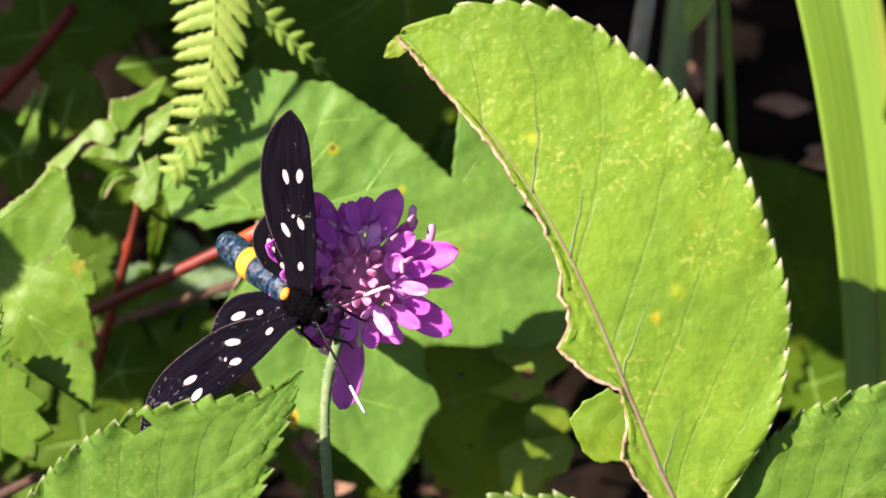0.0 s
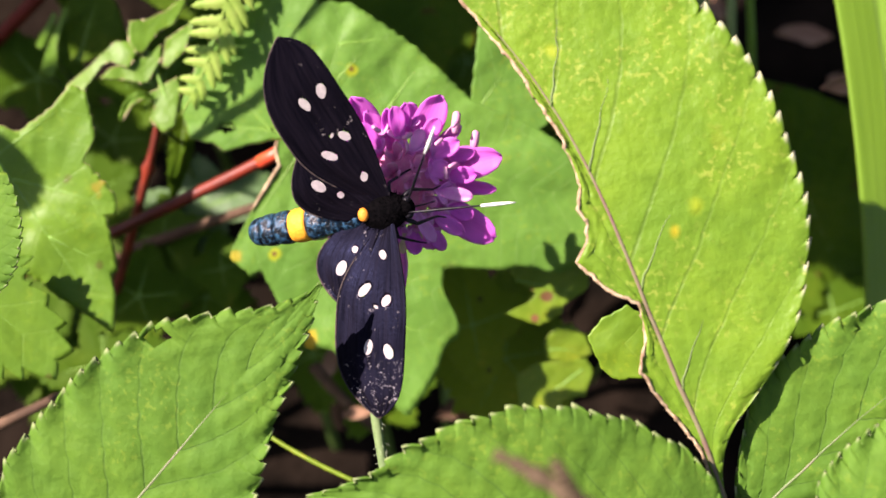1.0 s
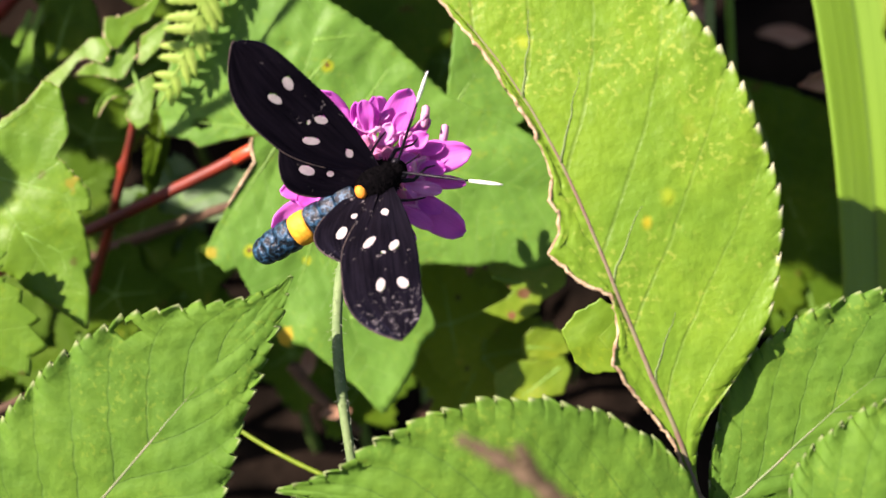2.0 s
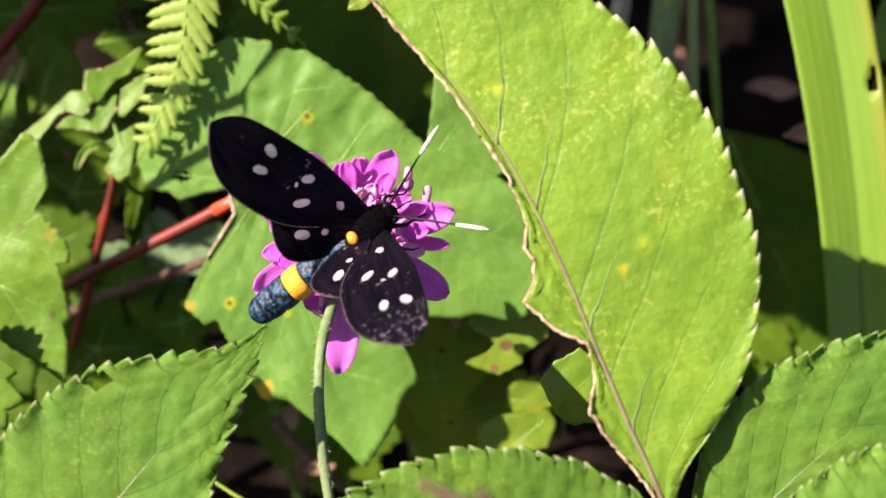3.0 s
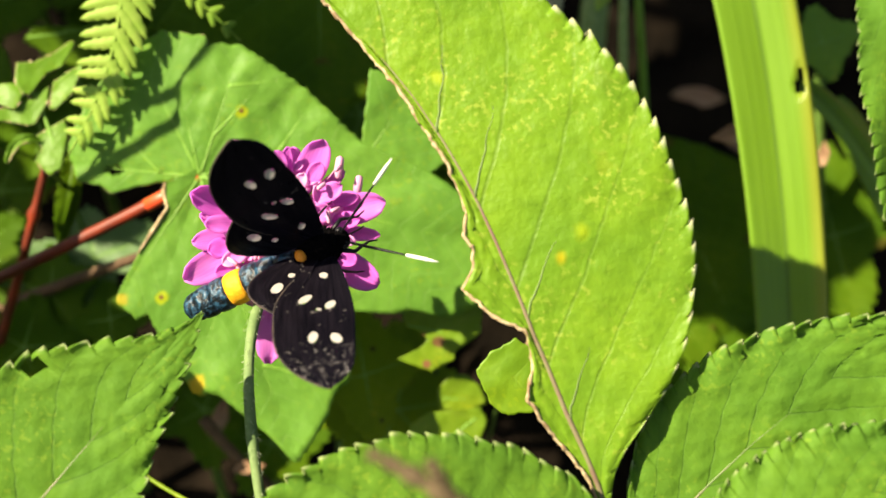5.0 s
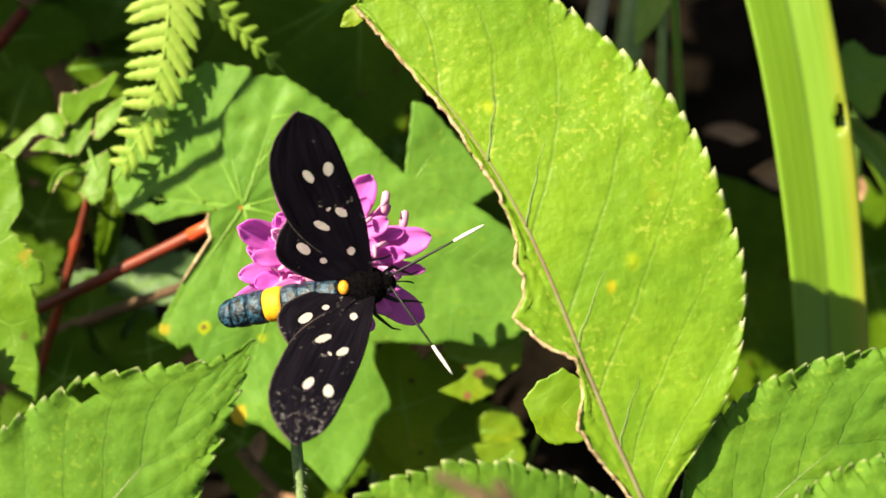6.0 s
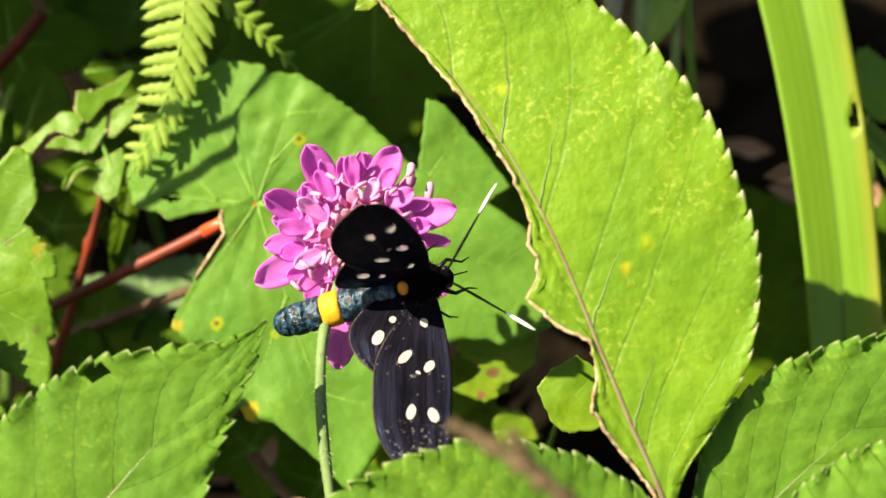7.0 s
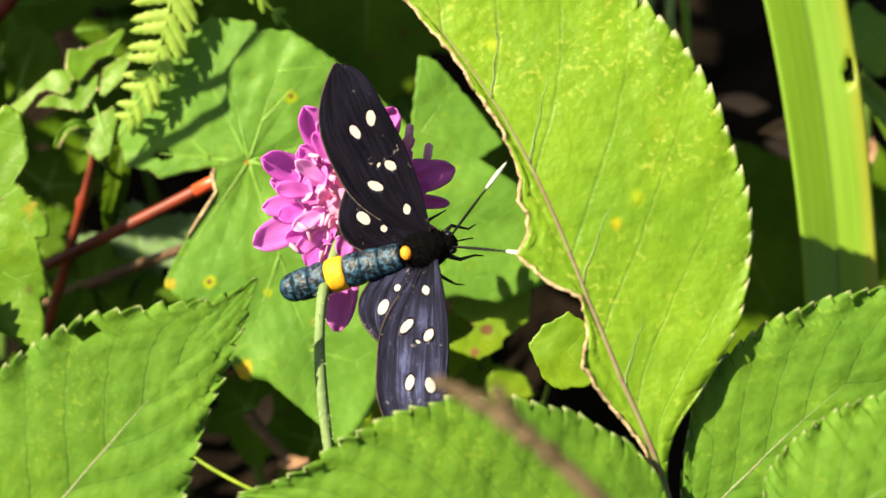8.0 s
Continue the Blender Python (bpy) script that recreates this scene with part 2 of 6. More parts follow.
def grass_material():
    m, t = shader("grass_blade")
    uv = t.nodes.new("ShaderNodeTexCoord").outputs["UV"]
    sep = t.nodes.new("ShaderNodeSeparateXYZ")
    link(t, uv, sep.inputs[0])
    mp = t.nodes.new("ShaderNodeCombineXYZ")
    link(t, maths(t, "MULTIPLY", sep.outputs[0], 1.5), mp.inputs[0])
    link(t, maths(t, "MULTIPLY", sep.outputs[1], 26.0), mp.inputs[1])
    streak = noise_at(t, 1.0, 4.0, 0.6, mp.outputs[0])
    c = blend(t, ramp(t, streak, 0.3, 0.7), (0.135, 0.285, 0.02), (0.172, 0.335, 0.028))
    crease = maths(t, "SUBTRACT", 1.0, ramp(t, maths(t, "ABSOLUTE", maths(t, "SUBTRACT", sep.outputs[1], 0.5)), 0.01, 0.045))
    c = blend(t, maths(t, "MULTIPLY", crease, 0.6), c, (0.06, 0.14, 0.015))
    old = maths(t, "MULTIPLY", ramp(t, sep.outputs[1], 0.76, 0.97), ramp(t, maths(t, "SUBTRACT", noise_at(t, 45.0, 3.0), sep.outputs[0]), -0.6, -0.1))
    c = blend(t, maths(t, "MULTIPLY", old, 0.45), c, (0.42, 0.34, 0.05))
    return finish(m, t, c, 0.4, 0.45, streak, 0.4, 0.0003, 0.3, blend(t, 0.4, c, (0.35, 0.5, 0.02)))


M_GRASS = grass_material()


def petal_material():
    m, t = shader("petal")
    uv = t.nodes.new("ShaderNodeTexCoord").outputs["UV"]
    sep = t.nodes.new("ShaderNodeSeparateXYZ")
    link(t, uv, sep.inputs[0])
    mp = t.nodes.new("ShaderNodeCombineXYZ")
    link(t, maths(t, "MULTIPLY", sep.outputs[0], 2.0), mp.inputs[0])
    link(t, maths(t, "MULTIPLY", sep.outputs[1], 9.0), mp.inputs[1])
    streak = noise_at(t, 1.0, 2.0, 0.5, mp.outputs[0])
    tint = t.nodes.new("ShaderNodeObjectInfo").outputs["Random"]
    c = blend(t, tint, (0.76, 0.15, 0.72), (0.82, 0.25, 0.76))
    c = blend(t, maths(t, "MULTIPLY", ramp(t, streak, 0.45, 0.65), 0.35), c, (0.52, 0.07, 0.50))
    c = blend(t, maths(t, "MULTIPLY", ramp(t, maths(t, "SUBTRACT", 1.0, sep.outputs[0]), 0.55, 1.0), 0.5), c, (0.85, 0.42, 0.68))
    return finish(m, t, c, 0.5, 0.25, streak, 0.25, 0.0002, 0.45, blend(t, 0.4, c, (0.95, 0.35, 0.9)))


M_PETAL = petal_material()
M_FLORET = mottled("pink_floret", (0.82, 0.25, 0.76), (0.92, 0.50, 0.84), 260, 0.5, through_it=0.4)
M_BUD = mottled("pink_bud", (0.72, 0.24, 0.50), (0.80, 0.38, 0.58), 900, 0.5, through_it=0.3)
M_ANTHER = mottled("pale_pink_anther", (0.80, 0.42, 0.62), (0.72, 0.30, 0.54), 900, 0.5, through_it=0.2)
M_CREAM = mottled("cream_style", (0.75, 0.68, 0.45), (0.65, 0.6, 0.35), 900, 0.5)


def wing_material(name, wear):
    m, t = shader(name)
    uv = t.nodes.new("ShaderNodeTexCoord").outputs["UV"]
    mp = t.nodes.new("ShaderNodeMapping")
    mp.inputs["Scale"].default_value = (3.0, 16.0, 1.0)
    link(t, uv, mp.inputs[0])
    streak = noise_at(t, 1.0, 3.0, 0.6, mp.outputs[0])
    fine = noise_at(t, 2500.0, 2.0, 0.6)
    worn = maths(t, "MULTIPLY", ramp(t, noise_at(t, 900.0, 3.0, 0.7), 0.62, 0.68), ramp(t, noise_at(t, 160.0, 2.0), 0.5, 0.62))
    c = blend(t, ramp(t, streak, 0.3, 0.7), (0.0022, 0.002, 0.003), (0.006, 0.0048, 0.007))
    c = blend(t, maths(t, "MULTIPLY", worn, 0.5), c, (0.22, 0.20, 0.20))
    if wear:
        sep = t.nodes.new("ShaderNodeSeparateXYZ")
        link(t, uv, sep.inputs[0])
        rubbed = maths(t, "MULTIPLY", ramp(t, noise_at(t, 2000.0, 4.0, 0.75), 0.58, 0.64), ramp(t, maths(t, "ADD", sep.outputs[0], maths(t, "MULTIPLY", noise_at(t, 220.0, 2.0), 0.4)), 0.78, 1.0))
        c = blend(t, maths(t, "MULTIPLY", rubbed, wear), c, (0.34, 0.32, 0.33))
    p = t.nodes.new("ShaderNodeBsdfPrincipled")
    out = t.nodes.new("ShaderNodeOutputMaterial")
    link(t, c, p.inputs["Base Color"])
    link(t, maths(t, "MULTIPLY_ADD", ramp(t, maths(t, "ADD", maths(t, "MULTIPLY", streak, 0.6), maths(t, "MULTIPLY", noise_at(t, 330.0, 3.0), 0.4)), 0.38, 0.62), 0.22, 0.27), p.inputs["Roughness"])
    p.inputs["Specular IOR Level"].default_value = 0.062
    p.inputs["Specular Tint"].default_value = (0.34, 0.42, 1.0, 1)
    p.inputs["Sheen Weight"].default_value = 0.05
    p.inputs["Sheen Roughness"].default_value = 0.35
    p.inputs["Sheen Tint"].default_value = (0.25, 0.2, 1.0, 1)
    b = t.nodes.new("ShaderNodeBump")
    b.inputs["Strength"].default_value, b.inputs["Distance"].default_value = 0.25, 0.0002
    link(t, maths(t, "ADD", streak, maths(t, "MULTIPLY", fine, 0.3)), b.inputs["Height"])
    link(t, b.outputs[0], p.inputs["Normal"])
    link(t, p.outputs[0], out.inputs[0])
    return m


M_WING = wing_material("wing_scales", 0.0)
M_WORNWING = wing_material("worn_wing_scales", 0.55)
M_SPOT = mottled("spot_scales", (0.66, 0.62, 0.60), (0.56, 0.52, 0.51), 1500, 0.6, 0.3, through_it=0.45)
M_FRINGE = mottled("wing_fringe", (0.07, 0.05, 0.045), (0.02, 0.016, 0.016), 1500, 0.8)
M_FUR = mottled("black_fur", (0.0012, 0.0012, 0.0014), (0.003, 0.0026, 0.003), 2500, 0.9, 0.02, 0.9, 0.0003)
M_BLUE = mottled("blue_black_scales", (0.002, 0.004, 0.007), (0.024, 0.092, 0.165), 1900, 0.30, 0.5, 0.9, 0.0003, lo=0.42, hi=0.66)
M_YELLOWBAND = mottled("yellow_scales", (0.80, 0.40, 0.03), (0.72, 0.30, 0.02), 1500, 0.6, 0.3, 0.6, 0.0002)
M_ORANGE = mottled("orange_scales", (0.72, 0.22, 0.02), (0.80, 0.30, 0.03), 1500, 0.6, 0.3, 0.6, 0.0002)
M_LEG = mottled("black_leg", (0.003, 0.003, 0.005), (0.009, 0.008, 0.012), 1500, 0.45, 0.25)
M_WHITE = mottled("white_antenna_tip", (0.80, 0.80, 0.76), (0.7, 0.7, 0.66), 1500, 0.6)


# ---- mesh helpers ----
def part(name, bm, material, parent=None, label="", smooth=True):
    me = bpy.data.meshes.new(name)
    bm.normal_update()
    bm.to_mesh(me)
    bm.free()
    me.materials.append(material)
    if smooth:
        for p in me.polygons:
            p.use_smooth = True
    ob = new(name, me)
    if parent is not None:
        ob.parent = parent
    if label:
        tagged(ob, label)
    return ob


def thing(name, m, label, category, group="", kind=""):
    ob = new(name)
    ob.empty_display_size = 0.005
    ob.matrix_world = m
    return tagged(ob, label, category, group, kind)


def tube(bm, points, radii, sides=8, cap=True):
    """A tube through points, with a radius for each."""
    rings = []
    pts = [Vector(p) for p in points]
    side = None
    for i, p in enumerate(pts):
        d = (pts[min(i + 1, len(pts) - 1)] - pts[max(i - 1, 0)]).normalized()
        if side is None:
            side = d.orthogonal().normalized()
        side = (side - d * side.dot(d)).normalized()
        other = d.cross(side)
        r = radii[i] if hasattr(radii, "__len__") else radii
        rings.append([bm.verts.new(p + (side * math.cos(a) + other * math.sin(a)) * r) for a in (2 * math.pi * k / sides for k in range(sides))])
    for a, b in zip(rings, rings[1:]):
        for k in range(sides):
            bm.faces.new((a[k], a[(k + 1) % sides], b[(k + 1) % sides], b[k]))
    if cap:
        bm.faces.new(list(reversed(rings[0])))
        bm.faces.new(rings[-1])
    return bm


def curve3(a, b, c, n):
    """n+1 points on the arc from a to c that bends towards b."""
    a, b, c = Vector(a), Vector(b), Vector(c)
    return [a * (1 - k) ** 2 + b * 2 * k * (1 - k) + c * k * k for k in (i / n for i in range(n + 1))]


def sheet(bm, rows, uvs=None, skip=()):
    """Quads between rows of points."""
    vs = [[bm.verts.new(p) for p in row] for row in rows]
    layer = bm.loops.layers.uv.new("UVMap") if uvs else None
    for i in range(len(vs) - 1):
        for j in range(len(vs[0]) - 1):
            if (i, j) in skip:
                continue
            f = bm.faces.new((vs[i][j], vs[i][j + 1], vs[i + 1][j + 1], vs[i + 1][j]))
            if layer:
                for loop, (a, b) in zip(f.loops, ((i, j), (i, j + 1), (i + 1, j + 1), (i + 1, j))):
                    loop[layer].uv = uvs[a][b]
    return bm


def thicken(ob, mm):
    s = ob.modifiers.new("thickness", "SOLIDIFY")
    s.thickness, s.offset = mm * MM, 0
    return ob


# ---- leaves ----
def along(table, s):
    """The value at s in a table of (place, value) pairs."""
    if s <= table[0][0]:
        return table[0][1]
    for (a, v), (b, w) in zip(table, table[1:]):
        if s <= b:
            return v + (w - v) * (s - a) / (b - a)
    return table[-1][1]


def flap(name, parent, middle, outline, material, label="", slope=(0.0, 0.0), drop=0.0, jag=0.0, pitch=1.4, wave=0.5, seed=0, veins=(), holes=(), dry=0.0, vein_material=None, rings=16):
    """An uneven leaf piece between lobe tips and notches (millimetres in the leaf's frame), seen whole from its middle."""
    count = 360
    mx, my = middle

    def reach(deg):
        ux, uy = math.cos(radians(deg)), math.sin(radians(deg))
        far = 0.3
        for (ax, ay), (bx, by) in zip(outline, outline[1:] + outline[:1]):
            ax, ay, bx, by = ax - mx, ay - my, bx - mx, by - my
            den = ux * (by - ay) - uy * (bx - ax)
            if abs(den) < 1e-9:
                continue
            r = (ax * (by - ay) - ay * (bx - ax)) / den
            k = (ax * uy - ay * ux) / den
            if r > 0 and -1e-6 <= k <= 1 + 1e-6:
                far = max(far, r)
        return far

    raw = [reach(360.0 * j / count) for j in range(count)]
    raw = [(raw[j - 1] + 2 * raw[j] + raw[(j + 1) % count]) / 4 for j in range(count)]
    run, edge = 0.0, []
    for j in range(count):
        saw = (run / pitch + 0.5 * noise.noise((run * 0.3, seed, 2))) % 1.0
        edge.append(raw[j] + jag * ((saw / 0.7 if saw < 0.7 else (1 - saw) / 0.3) - 0.5) * (0.7 + 0.6 * noise.noise((run * 0.2, seed, 5))) + 0.12 * noise.noise((run * 0.5, seed, 8)))
        nxt = raw[(j + 1) % count]
        run += math.hypot(nxt - raw[j], (nxt + raw[j]) * math.pi / count)

    def height(x, y, r):
        near = min([abs((x - a[0]) * (b[1] - a[1]) - (y - a[1]) * (b[0] - a[0])) / math.hypot(b[0] - a[0], b[1] - a[1]) for a, b in veins] or [0.0])
        return drop + slope[0] * x + slope[1] * y + wave * noise.noise((x * 0.12 + seed, y * 0.12, seed)) + 0.22 * wave * noise.noise((x * 0.45, y * 0.45, seed)) + 0.10 * min(near, 3.0)

    rows, uvs = [], []
    for i in range(rings + 1):
        k = (i / rings) ** 0.85
        row, uv = [], []
        for j in range(count + 1):
            a = 2 * math.pi * j / count
            r = edge[j % count] * k
            x, y = mx + r * math.cos(a), my + r * math.sin(a)
            row.append(Vector((x, y, height(x, y, r))) * MM)
            u, v = (x - mx) / 20, 0.5 + (y - my) / 40
            if veins:
                best = None
                for p, q in veins:
                    size = math.hypot(q[0] - p[0], q[1] - p[1])
                    d = abs((x - p[0]) * (q[1] - p[1]) - (y - p[1]) * (q[0] - p[0])) / size
                    f = ((x - p[0]) * (q[0] - p[0]) + (y - p[1]) * (q[1] - p[1])) / size
                    d += 2 * max(0.0, -f)
                    if best is None or d < best[0]:
                        best = (d, f)
                u, v = best[1] / 20, 0.5 + best[0] / 40
            uv.append((u, v))
        rows.append(row)
        uvs.append(uv)
    cut = {(i, j) for i in range(rings) for j in range(count) for x, y, rx, ry in holes if ((rows[i][j].x / MM - x) / rx) ** 2 + ((rows[i][j].y / MM - y) / ry) ** 2 < 1}
    bm = sheet(bmesh.new(), rows, uvs, cut)
    bmesh.ops.remove_doubles(bm, verts=bm.verts, dist=1e-6)
    ob = part(name, bm, material, parent, label)
    thicken(ob, 0.2)
    for p, q in veins:
        pts = []
        for i in range(17):
            x, y = p[0] + (q[0] - p[0]) * i / 17, p[1] + (q[1] - p[1]) * i / 17
            pts.append(Vector((x, y, height(x, y, 0) + 0.03)) * MM)
        part("vein", tube(bmesh.new(), pts, [MM * (0.17 * (1 - i / 17) + 0.05) for i in range(17)], 6), vein_material or M_PALERIB, ob)
    if dry:
        part("dry_edge", tube(bmesh.new(), rows[-1], [MM * max(0.04, dry * (0.5 + 1.5 * noise.noise((j * 0.06, seed, 3)))) for j in range(count + 1)], 5), M_DRY, ob, "dry pinkish brown edge")
    return ob


def stalk_of(top, start, bend, foot, size, material, red=0.0):
    """A leaf stalk from its joint at the thing's origin down the bank."""
    pts = [(Vector(p) - Vector(start)) * MM for p in curve3(Vector(start) - Vector((0, 0, 0.6)), bend, foot, 20)]
    part("stalk", tube(bmesh.new(), pts, size * MM, 8), material, top)
    if red:
        cut = int(20 * red)
        part("stalk_top", tube(bmesh.new(), pts[:cut + 1], size * 1.12 * MM, 8), M_REDTOP, top, "bright red end of the leaf stalk")


def blade(name, parent, base, bend, tip, left, right, material, up=(0, 0, 1), roll=0.0, peak=0.5, blunt=0.75, teeth=22, tooth=0.7, fold=0.12, quilt=0.25, veins=9, slant=0.3, wave=0.4, seed=0, torn=None, label="", rib=M_GREYRIB, rib_size=0.2, joints=(), joint_reach=0.62, edges=None, sway=None, bite=()):
    """A toothed leaf blade along the arc base-bend-tip (millimetres in the bank's frame). left, right: half widths; edges: tables of
    (share of the length, width) in their place; sway: how far the midrib strays to the right; bite: (from, to) of a hole eaten behind the left rim."""
    origin = Vector(base)
    stations = []
    for k in range(teeth):
        for f in (0.0, 0.15, 0.45, 0.75, 0.95):
            stations.append(((k + f) / teeth, f / 0.95))
    stations.append((1.0, 0.0))
    a, b, c = Vector(base), Vector(bend), Vector(tip)
    across = [-1, -0.985, -0.955, -0.92, -0.8, -0.62, -0.44, -0.27, -0.12, -0.03, 0.03, 0.12, 0.27, 0.44, 0.62, 0.8, 0.92, 0.955, 0.985, 1]
    rows, uvs, left_rim = [], [], []
    for s, saw in stations:
        p = a * (1 - s) ** 2 + b * 2 * s * (1 - s) + c * s * s
        d = ((b - a) * (1 - s) + (c - b) * s).normalized()
        n = Vector(up)
        n = (n - d * n.dot(d)).normalized()
        n = (Matrix.Rotation(radians(roll), 3, d) @ n).normalized()
        r = d.cross(n)
        off = along(sway, s) if sway else 0.0
        p = p + r * off
        e = math.log(0.5) / math.log(peak)
        full = max(0.0, math.sin(math.pi * min(1.0, max(0.0, s)) ** e)) ** blunt
        row, uv = [], []
        for u in across:
            w = (right if u > 0 else left) * full
            ragged = torn is not None and u < 0
            if edges:
                w = max(0.1, along(edges[1], s) - off if u > 0 else along(edges[0], s) + off)
            if ragged:
                w = max(0.12, torn(s) + off)
            tall = tooth * (0.8 + 0.9 * noise.noise((int(s * teeth * 0.999) * 1.7, seed, 0 if u > 0 else 4)))
            au = abs(u)
            rim = max(0.0, 1 - (1 - au) * w / 1.0) if w > 1.0 else au
            over = tall * (saw ** 0.55 - 0.5) * rim * ((min(1.0, w / 3) if edges else min(1.0, full * 2.5)) if not ragged else 0)
            out = math.copysign(au * w + over, u)
            ahead = tall * 0.6 * saw * rim * (0 if ragged else 1)
            v = s * veins - au * slant * veins
            lift = quilt * (abs(math.sin(math.pi * v)) - 0.5) * min(1, au * 4) * min(1.0, (1 - s) * 6) * (0.4 + 0.6 * full)
            wob = wave * noise.noise((s * 5 + seed, u * 1.6, seed * 3.1)) * (0.3 + au)
            h = fold * au * w + lift + wob
            row.append((p + r * out + d * ahead + n * h - origin) * MM)
            uv.append((s, (u + 1) / 2))
        rows.append(row)
        uvs.append(uv)
        left_rim.append(row[0])
    eaten = {(i, j) for i in range(len(stations)) for j in (2, 3) if bite and bite[0] < stations[i][0] < bite[1]}
    bm = sheet(bmesh.new(), rows, uvs, eaten)
    ob = part(name, bm, material, parent, label)
    thicken(ob, 0.22)
    spine = [r[9].lerp(r[10], 0.5) for r in rows]
    rb = tube(bmesh.new(), spine, [rib_size * MM * (1 - 0.8 * i / len(spine)) for i in range(len(spine))], 8)
    part("midrib", rb, rib, ob)
    for joint in joints:
        s0 = joint if isinstance(joint, float) else min((i / 200 for i in range(201)), key=lambda k: (a * (1 - k) ** 2 + b * 2 * k * (1 - k) + c * k * k - Vector(joint)).length)
        for side in (1,) if torn else (-1, 1):
            pts = []
            for i in range(15):
                k = joint_reach * i / 14
                s = min(0.985, s0 + slant * k)
                row = rows[min(range(len(stations)), key=lambda q_: abs(stations[q_][0] - s))]
                j = max(q_ for q_ in range(len(across) - 1) if across[q_] <= side * k)
                f = (side * k - across[j]) / (across[j + 1] - across[j])
                pts.append(row[j].lerp(row[j + 1], f) + Vector(up).normalized() * 0.06 * MM)
            part("side_vein", tube(bmesh.new(), pts, [rib_size * MM * (0.5 - 0.44 * i / 14) for i in range(15)], 6), M_SIDEVEIN, ob)
    return ob, left_rim, spine


def leaf_thing(name, base, bend, tip, left, right, material, label="", category="leaf", group="", stalk=None, stalk_material=M_PALERIB, **kw):
    top = thing(name, at(*base), label, category, group)
    blade("blade", top, base, bend, tip, left, right, material, **kw)
    if stalk:
        pts = [(Vector(p) - Vector(base)) * MM for p in curve3(base, stalk[0], stalk[1], 12)]
        part("stalk", tube(bmesh.new(), pts, 0.6 * MM), stalk_material, top)
    return top


def lobed_leaf(name, centre, face, turn, lobes, material, label, size=1.0, depth=0.62, teeth=9, tooth=0.07, cup=0.0, wave=1.2, seed=0, holes=(), floor=4.0, stalk=None, stalk_material=M_STEM_DARK, group="", category="leaf", vein_material=M_PALERIB, dry=0.0):
    """A palmate leaf: lobes are (angle, length in mm, breadth in degrees) round the stalk's joint; face is its normal in the bank's frame."""
    top = thing(name, at(*centre), label, category, group)
    n = Vector(face).normalized()
    x = (Vector((1, 0, 0)) - n * n.x).normalized()
    x = Matrix.Rotation(radians(turn), 3, n) @ x
    y = n.cross(x)
    count, rings = 420, 14

    def radius(deg):
        total = 0.0
        for ang, length, breadth in lobes:
            da = abs((deg - ang + 180) % 360 - 180) / breadth
            total += (length * max(0.0, 1 - depth * da ** 1.15)) ** 6
        k = (deg * teeth / 40.0 + 0.8 * noise.noise((deg * 0.05, seed, 2))) % 1.0
        jag = tooth * (abs(k - 0.65) * 2 if k < 0.65 else (k - 0.65) * 3.2)
        return size * max(total ** (1 / 6), floor) * (1.05 - jag + 0.04 * noise.noise((deg * 0.03, seed, 7)))

    def height(r, deg):
        rr = r * math.cos(radians(deg)), r * math.sin(radians(deg))
        rib = min(abs((deg - ang + 180) % 360 - 180) for ang, _, _ in lobes)
        return -cup * r * r / 1000 + wave * noise.noise((rr[0] * 0.06 + seed, rr[1] * 0.06, seed)) + 0.02 * min(rib, 14) * min(r, 10) * 0.10

    rows, uvs = [], []
    for i in range(rings + 1):
        k = (i / rings) ** 0.8
        row, uv = [], []
        for j in range(count + 1):
            deg = 360.0 * j / count
            r = radius(deg % 360) * k
            row.append((x * r * math.cos(radians(deg)) + y * r * math.sin(radians(deg)) + n * height(r, deg)) * MM)
            near = radians(min(abs((deg - ang + 180) % 360 - 180) for ang, _, _ in lobes))
            uv.append((r * math.cos(near) / 20, 0.5 + r * math.sin(near) / 40))
        rows.append(row)
        uvs.append(uv)
    cut = set()
    for ang, k, wide in holes:
        for i in range(rings):
            for j in range(count):
                if abs((360 * j / count - ang + 180) % 360 - 180) < wide and abs((i / rings) ** 0.8 - k) < 0.035 * (1 + 0.6 * noise.noise((j * 0.9, i, seed))):
                    cut.add((i, j))
    bm = sheet(bmesh.new(), rows, uvs, cut)
    bmesh.ops.remove_doubles(bm, verts=bm.verts, dist=1e-6)
    ob = part("blade", bm, material, top)
    thicken(ob, 0.2)
    if dry:
        part("dry_edge", tube(bmesh.new(), rows[-1], [dry * MM * max(0.15, 0.7 + 1.2 * noise.noise((j * 0.05, seed, 3))) for j in range(count + 1)], 5), M_DRY, ob, "dry brown edge")
    for ang, length, _ in lobes:
        reach = radius(ang) * 0.93
        pts = [(x * r * math.cos(radians(ang)) + y * r * math.sin(radians(ang)) + n * (height(r, ang) + 0.02)) * MM for r in (reach * i / 16 for i in range(17))]
        part("vein", tube(bmesh.new(), pts, [MM * (0.13 * (1 - i / 17) + 0.04) for i in range(17)], 6), vein_material, ob)
    if stalk:
        joint = Vector(centre) - n * 2.2
        pts = [(Vector(p) - Vector(centre)) * MM for p in curve3(joint, stalk[0], stalk[1], 16)]
        part("stalk", tube(bmesh.new(), pts, 0.8 * MM, 8), stalk_material, top)
        if len(stalk) > 2:
            cut = int(16 * stalk[2])
            part("stalk_top", tube(bmesh.new(), pts[:cut + 1], 0.9 * MM, 8), M_REDTOP, top, "bright red end of the leaf stalk")
    return top


